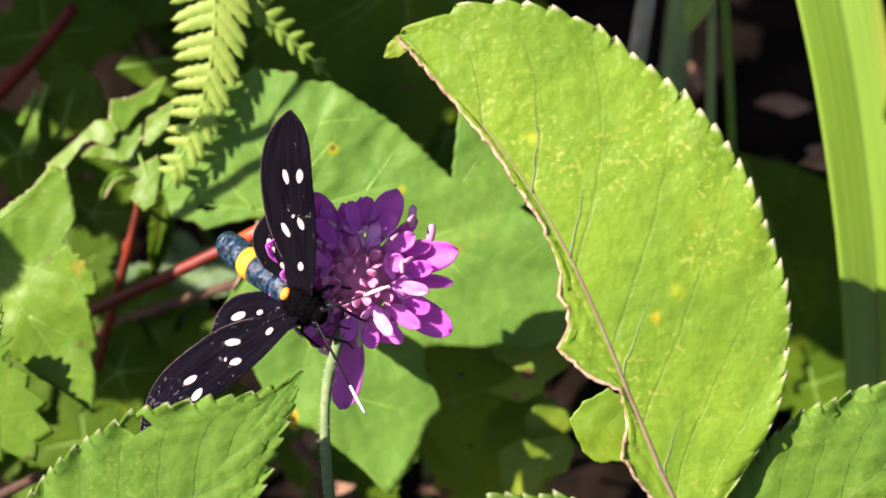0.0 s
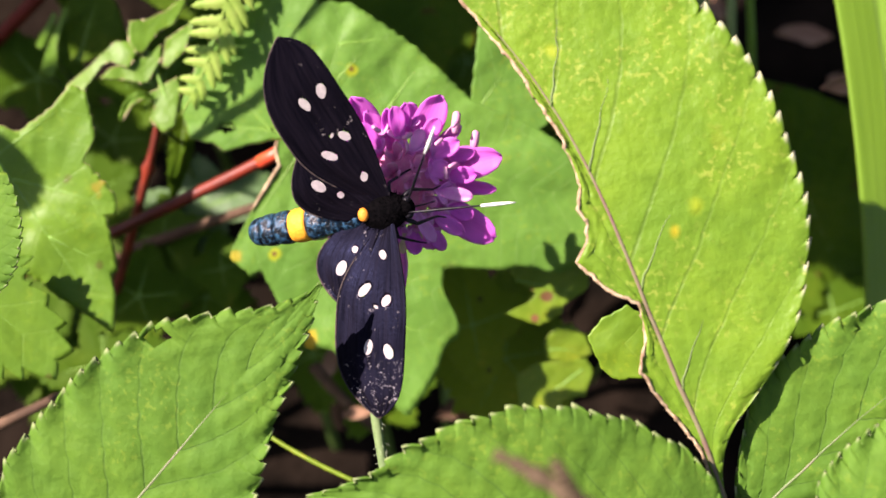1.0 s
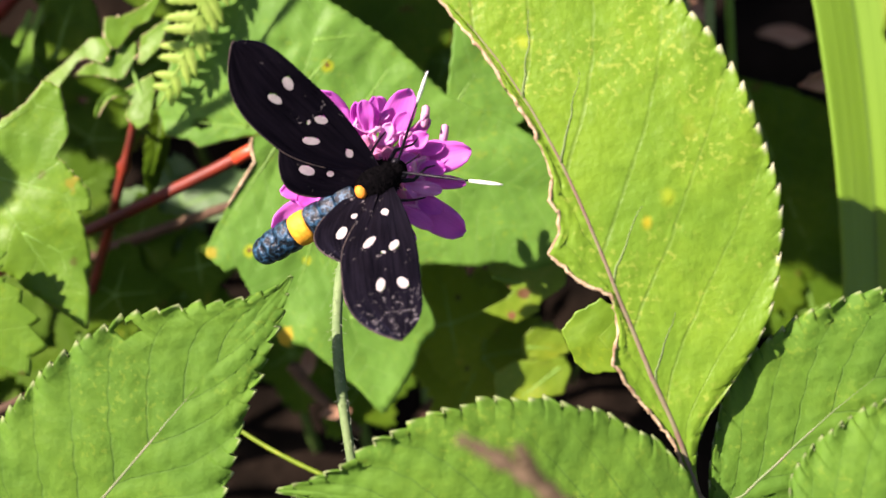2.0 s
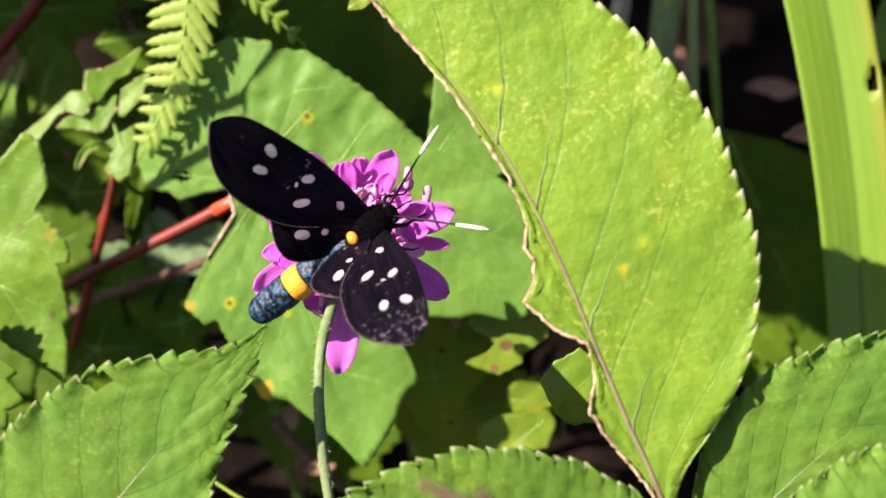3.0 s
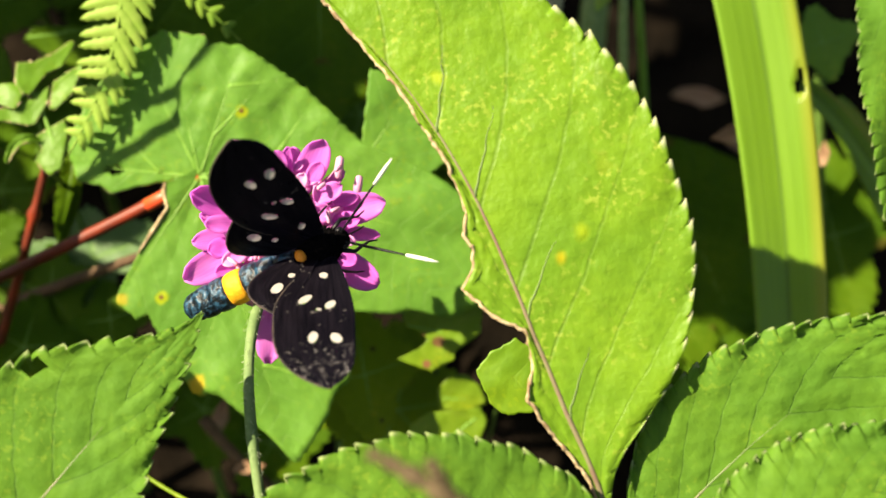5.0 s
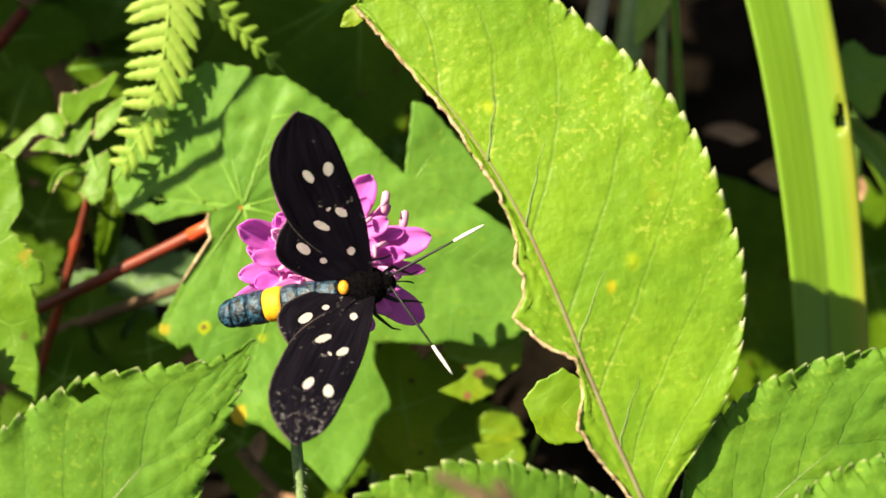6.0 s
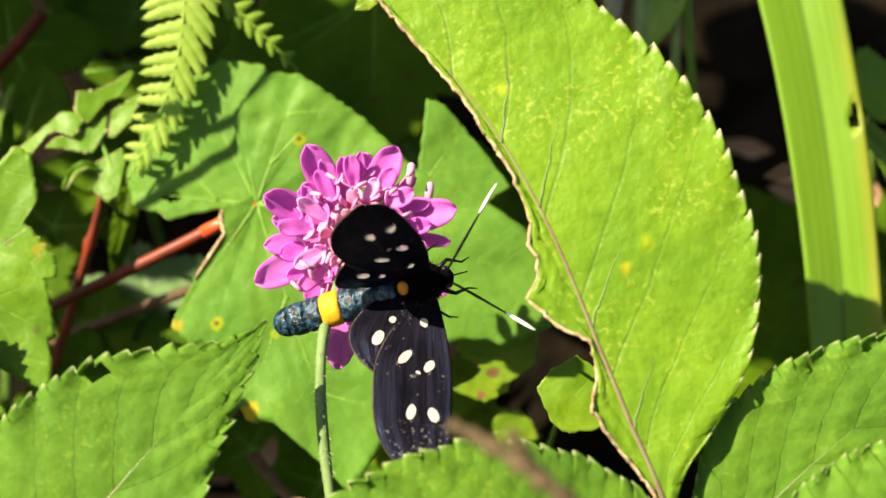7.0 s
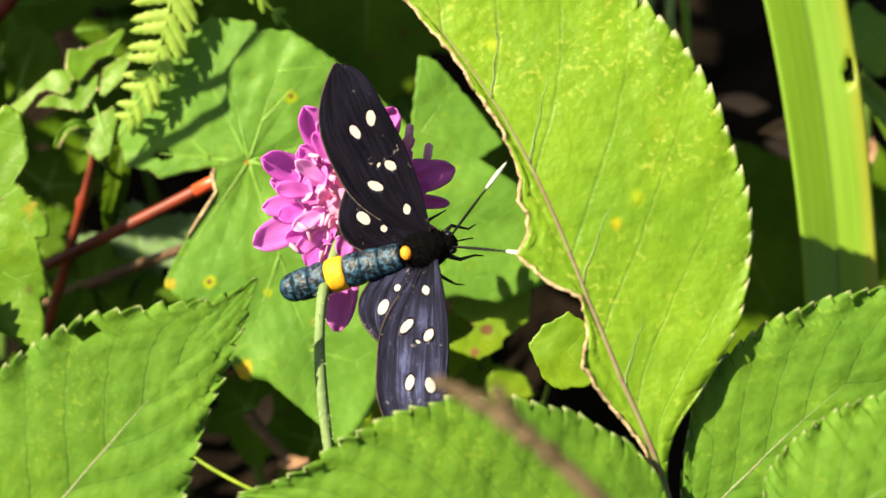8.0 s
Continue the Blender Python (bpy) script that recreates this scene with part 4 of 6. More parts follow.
lobed_leaf("lobed_leaf", (56.5, 1.9, -84.0), (-0.1, 0.3, 1), 0, [(100, 12, 50), (20, 13, 50), (190, 12, 40), (-80, 16, 50)], M_SHADELEAF, "dark green leaf low in the shade", depth=0.6, teeth=5, tooth=0.06, seed=37, stalk=((56.9, -14.2, -90.0), (57.2, -51.9, -100.0)), group="lobed leaves")
lobed_leaf("lobed_leaf", (54.6, -19.9, -72.0), (-0.1, 0.2, 1), 0, [(100, 9, 50), (20, 12, 50), (190, 11, 40), (-80, 14, 50)], M_SHADELEAF, "dark green leaf low in the shade", depth=0.7, teeth=5, tooth=0.06, seed=40, stalk=((56.9, -41.0, -90.0), (57.2, -61.2, -100.0)), group="lobed leaves")
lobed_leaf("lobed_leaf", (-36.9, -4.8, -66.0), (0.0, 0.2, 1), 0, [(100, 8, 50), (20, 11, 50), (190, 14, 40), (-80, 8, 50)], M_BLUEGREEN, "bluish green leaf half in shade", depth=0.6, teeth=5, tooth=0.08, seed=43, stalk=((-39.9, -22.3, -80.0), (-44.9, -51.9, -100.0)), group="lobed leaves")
lobed_leaf("lobed_leaf", (-33.6, -13.4, -60.0), (0.0, 0.2, 1), 0, [(100, 6, 50), (20, 7, 50), (190, 6, 40), (-80, 6, 50)], M_SHADELEAF, "small dark green toothed leaf in shade", depth=0.5, teeth=8, tooth=0.14, seed=46, stalk=((-38.2, -30.9, -80.0), (-42.1, -51.9, -100.0)), group="lobed leaves")
lobed_leaf("lobed_leaf", (-49.7, -26.6, -58.0), (0.0, 0.2, 1), 0, [(100, 9, 50), (20, 9, 50), (190, 10, 40), (-80, 8, 50)], M_SHADELEAF, "green leaf under the others, shade put into its colour", depth=0.6, teeth=5, tooth=0.08, seed=49, stalk=((-53.7, -39.5, -80.0), (-57.9, -61.2, -100.0)), group="lobed leaves")
lobed_leaf("lobed_leaf", (-58.1, 31.5, -70.0), (0.2, 0.1, 1), 0, [(100, 10, 50), (10, 14, 40), (190, 12, 40), (-60, 12, 40)], M_SHADELEAF, "dark green lobed leaf high in the shade", depth=0.5, teeth=5, tooth=0.08, seed=52, stalk=((-59.7, 12.1, -80.0), (-63.5, -42.6, -100.0)), group="lobed leaves")

# Fill leaves over the soil gaps, with shade painted into their green.
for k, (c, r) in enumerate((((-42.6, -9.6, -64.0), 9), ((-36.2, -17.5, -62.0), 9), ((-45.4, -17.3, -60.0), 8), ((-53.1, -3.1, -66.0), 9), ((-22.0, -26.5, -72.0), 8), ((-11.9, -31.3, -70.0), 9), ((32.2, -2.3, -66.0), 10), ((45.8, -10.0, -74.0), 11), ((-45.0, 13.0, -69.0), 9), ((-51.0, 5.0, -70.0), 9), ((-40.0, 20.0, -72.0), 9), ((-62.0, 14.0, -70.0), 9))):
    lobed_leaf("shaded_leaf", c, (0.1 * (k % 3 - 1), 0.25, 1), 30 * k, [(90 + 72 * j, r * (0.85 + 0.1 * ((j * 3 + k) % 4)), 34) for j in range(5)], M_SHADELEAF, "dark green leaf between the stalks in shade", depth=0.4, teeth=3.5, tooth=0.1, wave=2.0, seed=200 + k, stalk=((c[0], c[1] - 10, c[2] - 10), (c[0] + 3, c[1] - 25, c[2] - 40)), group="shaded leaves")


# ---- stalks and stems ----
def stalk_thing(name, pts, radii, material, label, category="stem", sides=9, knots=()):
    top = thing(name, at(*pts[-1]), label, category)
    arc = [(Vector(p) - Vector(pts[-1])) * MM for p in curve3(*pts, 24)]
    r0, r1 = radii
    rr = [MM * (r0 + (r1 - r0) * i / 24) * (1 + 0.08 * noise.noise((i * 0.5, r0, 1))) for i in range(25)]
    for k in knots:
        rr[int(k * 24)] *= 1.6
    part("stem", tube(bmesh.new(), arc, rr, sides), material, top)
    return top


stalk_thing("red_stem", ((-39.9, 6.4, -46.0), (-42.7, -2.9, -50.0), (-49.8, -19.1, -62.0)), (0.55, 0.75), M_RED, "thin red leaf stem with a swollen joint", knots=(0.3,))
stalk_thing("red_stem", ((-51.6, 34.1, -60.0), (-57.6, 26.4, -62.0), (-69.6, 18.3, -70.0)), (0.9, 1.1), M_SHADERED, "thick red stem, its shade put into a darker red")
stalk_thing("brown_stem", ((-28.3, -4.6, -56.0), (-38.3, -7.8, -60.0), (-56.5, -13.9, -70.0)), (0.7, 0.9), M_BROWN, "brown stem in shade behind the red stalk")
stalk_thing("pale_stem", ((28.4, 38.3, -52.0), (26.7, 29.4, -54.0), (24.9, 1.8, -70.0)), (1.3, 1.5), M_GREYSTEM, "pale ribbed stem behind the torn leaf")
stalk_thing("green_stem", ((37.0, 40.4, -55.0), (36.9, 29.7, -56.0), (39.7, 3.5, -75.0)), (0.6, 0.8), M_STEM, "upright green stem among the shaded leaves")
stalk_thing("green_stem", ((39.3, 47.5, -95.0), (37.9, 32.9, -95.0), (35.6, 3.9, -105.0)), (2.2, 2.6), M_STEM, "thick green stem in half shade")
leaf_thing("narrow_leaf", (37.9, 45.3, -56.0), (36.9, 37.0, -55.0), (33.3, 29.3, -56.0), 2.2, 2.4, M_FERN, "pale green drooping leaf beside the stem", stalk=((40.5, 31.4, -62.0), (45.3, 0.9, -85.0)), seed=66, teeth=6, tooth=0.1)
stalk_thing("dry_twig", ((-20.9, -27.2, -62.0), (-17.8, -31.9, -64.0), (-11.7, -37.5, -68.0)), (0.9, 0.7), M_BROWN, "dry brown twig on the ground")
stalk_thing("thin_stem", ((-25.2, -31.5, -30.0), (-20.3, -34.7, -28.0), (-12.2, -37.8, -26.0)), (0.26, 0.30), M_YELLOW, "thin yellowish stem across the gap")
stalk_thing("thin_stem", ((-63.8, -34.8, -40.0), (-55.9, -31.2, -38.0), (-51.4, -28.9, -40.0)), (0.8, 0.6), M_BROWN, "thin brown stem behind the leaf edge")
stalk_thing("seed_stalk", ((2.6, -23.4, 46.0), (9.6, -26.4, 46.0), (16.0, -33.4, 46.0)), (0.40, 0.8), M_DARKSTALK, "brown dry stalk in front of the leaves", knots=(0.04, 0.13, 0.21, 0.29, 0.38, 0.5, 0.63))
stalk_thing("seed_stalk", ((7.1, -23.8, 46.0), (7.8, -25.3, 46.3), (9.0, -26.9, 46.0)), (0.45, 0.7), M_DARKSTALK, "short brown branch of the dry stalk", knots=(0.06, 0.21, 0.38, 0.55))


# ---- grass ----
def grass_blade(name, base, bend, tip, width, label, hole=None, seed=0, keel=0.25, roll=0.0, spread=0.0):
    top = thing(name, at(*base), label, "grass", "grass blades")
    pts = curve3(base, bend, tip, 60)
    rows, uvs = [], []
    for i, p in enumerate(pts):
        d = (pts[min(i + 1, 60)] - pts[max(i - 1, 0)]).normalized()
        n = Vector((0, 0, 1))
        n = (Matrix.Rotation(radians(roll), 3, d) @ (n - d * n.dot(d)).normalized()).normalized()
        r = d.cross(n)
        row, uv = [], []
        for j in range(17):
            u = j / 8 - 1
            w = width * (1 + spread * i / 60 if spread else 1 - 0.35 * (i / 60) ** 3)
            h = -keel * width * (1 - abs(u)) ** 1.2 + 0.05 * math.cos(u * 22) + 0.2 * noise.noise((i * 0.12, u, seed))
            row.append((p + r * u * w + n * h - Vector(base)) * MM)
            uv.append((i / 60, (u + 1) / 2))
        rows.append(row)
        uvs.append(uv)
    ob = part("blade", sheet(bmesh.new(), rows, uvs, hole or ()), M_GRASS, top)
    thicken(ob, 0.25)
    part("keel", tube(bmesh.new(), [r[8] for r in rows], 0.14 * MM, 6), M_STEM_DARK, top, "dark crease along the blade")
    return top


grass_blade("grass_blade", (57.5, -45.0, -50.0), (60.0, 2.0, -42.0), (47.5, 48.0, -42.0), 4.3, "broad light green grass blade with a tear and yellowing edge", hole={(39, 13), (39, 14), (40, 14)}, seed=2, keel=0.3, spread=0.33)
grass_blade("grass_blade", (79.7, -1.1, -62.0), (66.4, 17.2, -55.0), (60.8, 18.3, -52.0), 1.8, "short pale green grass blade lit from the side", seed=4)
grass_blade("grass_blade", (79.1, 2.6, -70.0), (72.1, 14.6, -66.0), (68.8, 17.9, -66.0), 2.6, "short broad green grass blade behind", seed=6)


# ---- fern ----
def frond(name, base, bend, tip, length, material, label, pairs=17, seed=0, face=(0, 0, 1), sides=(1, 1), lean=1, girth=0.8):
    top = thing(name, at(*base), label, "fern", "fern fronds")
    n_pts = 40
    pts = curve3(base, bend, tip, n_pts)
    part("rachis", tube(bmesh.new(), [(p - Vector(base)) * MM for p in pts], [MM * (0.32 - 0.2 * i / n_pts) for i in range(n_pts + 1)], 7), material, top)
    for k in range(pairs):
        s = 0.04 + 0.94 * k / pairs
        i = min(n_pts - 1, int(s * n_pts))
        d = (pts[i + 1] - pts[i]).normalized()
        n = Vector(face)
        n = (n - d * n.dot(d)).normalized()
        r = d.cross(n)
        for sgn in (-1, 1):
            size = length * (1 - s) ** 0.55 * (1 + 0.1 * noise.noise((k, sgn, seed))) * sides[0 if sgn < 0 else 1] + 0.6
            wide = max(0.4, girth * (1 - s * 0.45))
            ahead = (r * sgn * (0.97 if sgn * lean < 0 else 0.7) + d * (0.24 if sgn * lean < 0 else 0.8)).normalized()
            cross = ahead.cross(n)
            rows, uvs = [], []
            for a in range(13):
                t_ = a / 12
                mid = ahead * size * t_ + d * size * 0.10 * t_ * t_ - n * size * 0.12 * t_ * t_
                lobe = 1 + 0.16 * math.sin(a * 2.1)
                w = wide * lobe * (1.15 - 0.4 * t_) * max(0.02, (1 - t_ ** 5)) ** 0.6
                rows.append([(mid + cross * w * u + n * (0.25 * (1 - u * u)) + pts[i] - Vector(base)) * MM for u in (-1, -0.5, 0, 0.5, 1)])
                uvs.append([(t_, (u + 1) / 2) for u in (-1, -0.5, 0, 0.5, 1)])
            part("pinna", sheet(bmesh.new(), rows, uvs), material, top)
    return top


frond("fern_frond", (-29.0, 38.0, -34.5), (-26.6, 21.0, -36.0), (-35.7, 7.0, -38.6), 5.9, M_FERN, "pale yellow-green fern frond hanging over the lobed leaf", pairs=15, seed=3, sides=(1.05, 1.0), lean=-1, girth=0.95)
frond("fern_frond", (-28.4, 35.1, -37.0), (-21.6, 29.0, -38.0), (-14.3, 21.9, -40.0), 2.5, M_FERN_GREEN, "small green fern frond with short leaflets", pairs=9, seed=6, girth=0.8)
leaf_thing("narrow_leaf", (-36.3, 9.9, -48.0), (-37.4, 3.9, -50.0), (-39.6, -3.8, -54.0), 1.6, 1.6, M_SHADELEAF, "narrow dark green hanging leaf", seed=61, teeth=14, tooth=0.1)


# ---- litter and shade ----
def dead_leaf(name, centre, size, material, label, seed, face=(0, 0.5, 1), group="dead leaves", way=None):
    top = thing(name, at(*centre), label, "dead leaf", group)
    n = Vector(face).normalized()
    x = n.orthogonal().normalized()
    x = Matrix.Rotation(seed * 1.7, 3, n) @ x if way is None else (Vector(way) - n * Vector(way).dot(n)).normalized()
    y = n.cross(x)
    rows = []
    for i in range(13):
        s = i / 12
        w = size * 0.42 * math.sin(math.pi * s ** 0.85) + 0.02
        rows.append([(x * size * (s - 0.5) * 2 + y * w * u + n * (size * 0.35 * u * u * (0.5 + 0.5 * noise.noise((s * 2, seed, 1))) + size * 0.12 * noise.noise((s * 4, u * 2, seed)))) * MM for u in (-1, -0.6, -0.2, 0.2, 0.6, 1)])
    thicken(part("blade", sheet(bmesh.new(), rows), material, top), 0.25)
    part("midrib", tube(bmesh.new(), [r[2].lerp(r[3], 0.5) for r in rows], 0.22 * MM, 6), material, top)


dead_leaf("dead_leaf", (53.0, 12.3, -58.0), 3.6, M_LITTER, "dry pinkish brown fallen leaf", 2, (0.1, 0.1, 1), way=(-1, -0.15, 0))
dead_leaf("dead_leaf", (66.6, 10.2, -63.0), 1.9, M_LITTER, "small dry pinkish fallen leaf", 6, (0.1, 0.2, 1), way=(0.2, 1, 0))
dead_leaf("dead_leaf", (56.6, 23.7, -104.0), 4.5, M_LITTER, "dry brown fallen leaf on the soil", 5)
dead_leaf("dead_leaf", (62.5, 14.7, -95.0), 4.0, M_LITTER, "dry pinkish brown fallen leaf", 3)
dead_leaf("dead_leaf", (43.2, 29.2, -112.0), 3.0, M_LITTER, "dry brown fallen leaf on the soil", 8)
dead_leaf("dead_leaf", (-18.9, -27.2, -66.0), 2.6, M_LITTER, "dry pinkish brown fallen leaf", 4)
dead_leaf("dead_leaf", (-14.7, -34.2, -64.0), 2.2, M_LITTER, "dry pinkish brown fallen leaf", 7)
dead_leaf("dead_leaf", (0.5, -34.5, -75.0), 5.0, M_DARKLITTER, "dark rotting fallen leaf", 9)
dead_leaf("dead_leaf", (53.2, 11.6, -108.0), 6.0, M_DARKLITTER, "dark rotting fallen leaf", 11)


# ---- shaded undergrowth and the unseen twig added to shade it ----
def undergrowth():
    rng = random.Random(17)
    spots = []
    for k in range(46):
        x = -72 + 150 * ((k * 0.618034) % 1.0)
        y = -34 + 84 * ((k * 0.381 + 0.13) % 1.0)
        z = -74 - 24 * rng.random() - 0.12 * abs(y)
        if x > 22 and y > 2 and k % 3:
            continue
        spots.append((x, y, z))
    for k, c in enumerate(spots):
        r = 7 + 6 * rng.random()
        lobes = [(90 + 72 * j + 14 * rng.random(), r * (0.8 + 0.4 * rng.random()), 34) for j in range(5)]
        lobed_leaf("undergrowth_leaf", c, (0.5 * (rng.random() - 0.5), 0.3 + 0.4 * rng.random(), 1), 40 * rng.random(), lobes, M_SHADELEAF, "dark green leaf deep in the shaded undergrowth", depth=0.4, teeth=3 + 2 * rng.random(), tooth=0.09, wave=2.2, seed=100 + k, stalk=((c[0] + 3, c[1] - 12, c[2] - 8), (c[0] + 4, c[1] - 26, c[2] - 45)), group="undergrowth leaves")


def added_shade_twig():
    rng = random.Random(9)
    root = (-150.0, 160.0, 40.0)
    top = thing("added_shade_twig", at(*root), "unseen leafy twig added above the bank to cast shade on it", "twig")
    arm = curve3(root, (-40, 120, 40), (70, 92, 40), 30)
    part("twig", tube(bmesh.new(), [(p - Vector(root)) * MM for p in arm], [MM * (2.0 - 0.045 * i) for i in range(31)], 8), M_BROWN, top)
    # Leaf grids out of view, made up to keep sun off the background.
    places = []
    for i in range(8):
        for j in range(7):
            if i > 4 and j < 3:
                continue
            places.append((-52 + 7.5 * i + 2 * rng.random(), 60 + 9 * j + 3 * rng.random(), 18 + 14 * rng.random(), 15 + 4 * rng.random(), 240 + 60 * rng.random()))
    for i in range(9):
        for j in range(6):
            places.append((-156 + 9 * i + 2 * rng.random(), 66 + 10 * j + 3 * rng.random(), 18 + 14 * rng.random(), 15 + 4 * rng.random(), 240 + 60 * rng.random()))
    # two thin side twigs added out of view to cast stripes across the lobed leaf
    for way in ([(-37.0, 4.9), (-34.4, 6.4), (-28.1, 9.6), (-23.6, 12.2), (-22.3, 13.6), (-21.9, 15.6), (-20.3, 18.1), (-17.4, 22.3)], [(-31.5, 13.9), (-26.3, 15.1), (-23.5, 15.8), (-21.9, 16.1), (-20.3, 18.1)]):
        pts = [Vector((x, y, -39.0)) - SUN * (36 / -SUN.z) for x, y in way]
        end = pts[-1]
        pts += curve3(end, end + Vector((2, 14, 6)), (end.x - 4, end.y + 50, 34), 8)[1:]
        part("side_twig", tube(bmesh.new(), [(p - Vector(root)) * MM for p in pts], 0.6 * MM, 7), M_BROWN, top)
    # Extra unseen leaves, each set up-sun of one spot to darken it.
    for spot_, wide in (((-50.3, 21.2, -58.0), 11), ((-59.5, 29.3, -60.0), 16), ((-12.2, 26.7, -64.0), 9), ((-8.2, 21.1, -64.0), 12), ((44.0, 27.2, -105.0), 24), ((52.5, 19.7, -105.0), 24), ((60.3, 25.1, -102.0), 24), ((61.8, 9.1, -100.0), 22), ((4.0, 25.0, -64.0), 14), ((-3.0, 31.0, -64.0), 16), ((-16.0, 33.0, -64.0), 14), ((-28.0, 31.0, -66.0), 14), ((46.0, 10.0, -72.0), 20), ((52.0, 0.0, -72.0), 18), ((64.0, 3.0, -72.0), 18), ((50.0, -4.0, -72.0), 18), ((58.0, -6.0, -72.0), 20), ((-42.0, -8.0, -64.0), 12), ((-36.0, -17.0, -62.0), 14), ((-46.0, -16.0, -62.0), 14), ((-41.0, 3.0, -66.0), 9), ((-60.0, 18.0, -70.0), 14), ((-55.0, 8.0, -70.0), 12), ((-66.0, 26.0, -72.0), 16), ((-47.0, 28.0, -72.0), 14)):
        c = Vector(spot_) - SUN * (84 / -SUN.z)
        places.append((c.x + 0.451 * (c.z + 38), c.y - wide / 2 - 0.19 * (c.z + 38), c.z, wide, 270))
    for x, y, z, length, ang in places:
        x, y = x - 0.451 * (z + 38), y + 0.19 * (z + 38)
        a = radians(ang)
        d = Vector((math.cos(a), math.sin(a), 0.1))
        tip = Vector((x, y, z))
        base = tip - d * length
        ob, _, _ = blade("leaf", top, tuple(base), tuple((base + tip) / 2 + Vector((0, 0, 1.5))), tuple(tip), 8.0, 8.0, M_SHADELEAF, up=(-0.45, 0.42, 0.8), teeth=12, tooth=0.7, seed=x)
        ob.matrix_local = Matrix.Translation((base - Vector(root)) * MM)


undergrowth()
added_shade_twig()


def ground_cover():
    """Low leaves over the bank round the flower's spot, too many to count."""
    rng = random.Random(31)
    bm = bmesh.new()
    for k in range(1500):
        x, y = rng.uniform(-0.7, 0.7), rng.uniform(-0.25, 0.75)
        if abs(x) < 0.14 and -0.2 < y < 0.22 or math.hypot(x, y + 0.13) < 0.1:
            continue
        r = rng.uniform(0.012, 0.028)
        a = rng.uniform(0, 2 * math.pi)
        h = rng.uniform(0.0, 0.05)
        d, e = Vector((math.cos(a), math.sin(a), 0.2)), Vector((-math.sin(a), math.cos(a), 0.15))
        c = Vector((x, y, ground_height(x, y) + h))
        rows = [[c + d * r * (s * 2 - 1) + e * r * 0.55 * u * math.sin(math.pi * min(0.98, s + 0.02)) + Vector((0, 0, r * (0.25 * u * u - 0.5 * s * s))) for u in (-1, 0, 1)] for s in (0, 0.25, 0.5, 0.75, 1)]
        sheet(bm, rows)
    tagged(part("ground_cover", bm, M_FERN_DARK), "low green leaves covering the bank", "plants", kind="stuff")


ground_cover()



# ---- the flower ----
HEAD = (-7.1, -2.7, -18.0)
flower = thing("scabious_flower", at(*HEAD), "pink-purple scabious flower head on a hairy green stem", "flower")


def petal(name, parent, start, way, length, width, curl, material, lift=(0, 0, 1), seed=0, neck=0.25):
    """A spoon-shaped petal from start along way, which bends up by curl."""
    d = Vector(way).normalized()
    n = (Vector(lift) - d * Vector(lift).dot(d)).normalized()
    r = d.cross(n)
    rows, uvs = [], []
    across = (-1, -0.7, -0.35, 0, 0.35, 0.7, 1)
    for i in range(15):
        s = i / 14
        w = width / 2 * (neck + (1 - neck) * min(1.0, s * 1.9) ** 1.3) * math.sqrt(max(0.0, 1 - max(0.0, (s - 0.62) / 0.385) ** 2.2))
        mid = Vector(start) + d * length * s + n * length * curl * s * s
        rows.append([(mid + r * w * u + n * (0.13 * width * u * u * (0.4 + s * 0.6) * (1 if curl > -0.2 else -1) + 0.16 * width * noise.noise((s * 2.5, u, seed)))) * MM for u in across])
        uvs.append([(s, (u + 1) / 2) for u in across])
    ob = part(name, sheet(bmesh.new(), rows, uvs), material, parent)
    thicken(ob, 0.14)
    return ob


def ball(bm, centre, radii, rings=8, sides=12, axis=None):
    rows = []
    turn = axis if axis is not None else Matrix.Identity(3)
    for i in range(rings + 1):
        a = math.pi * i / rings
        rows.append([Vector(centre) + turn @ Vector((radii[0] * -math.cos(a), radii[1] * math.sin(a) * math.cos(b), radii[2] * math.sin(a) * math.sin(b))) for b in (2 * math.pi * k / sides for k in range(sides + 1))])
    sheet(bm, rows)
    bmesh.ops.remove_doubles(bm, verts=bm.verts, dist=1e-7)
    return bm


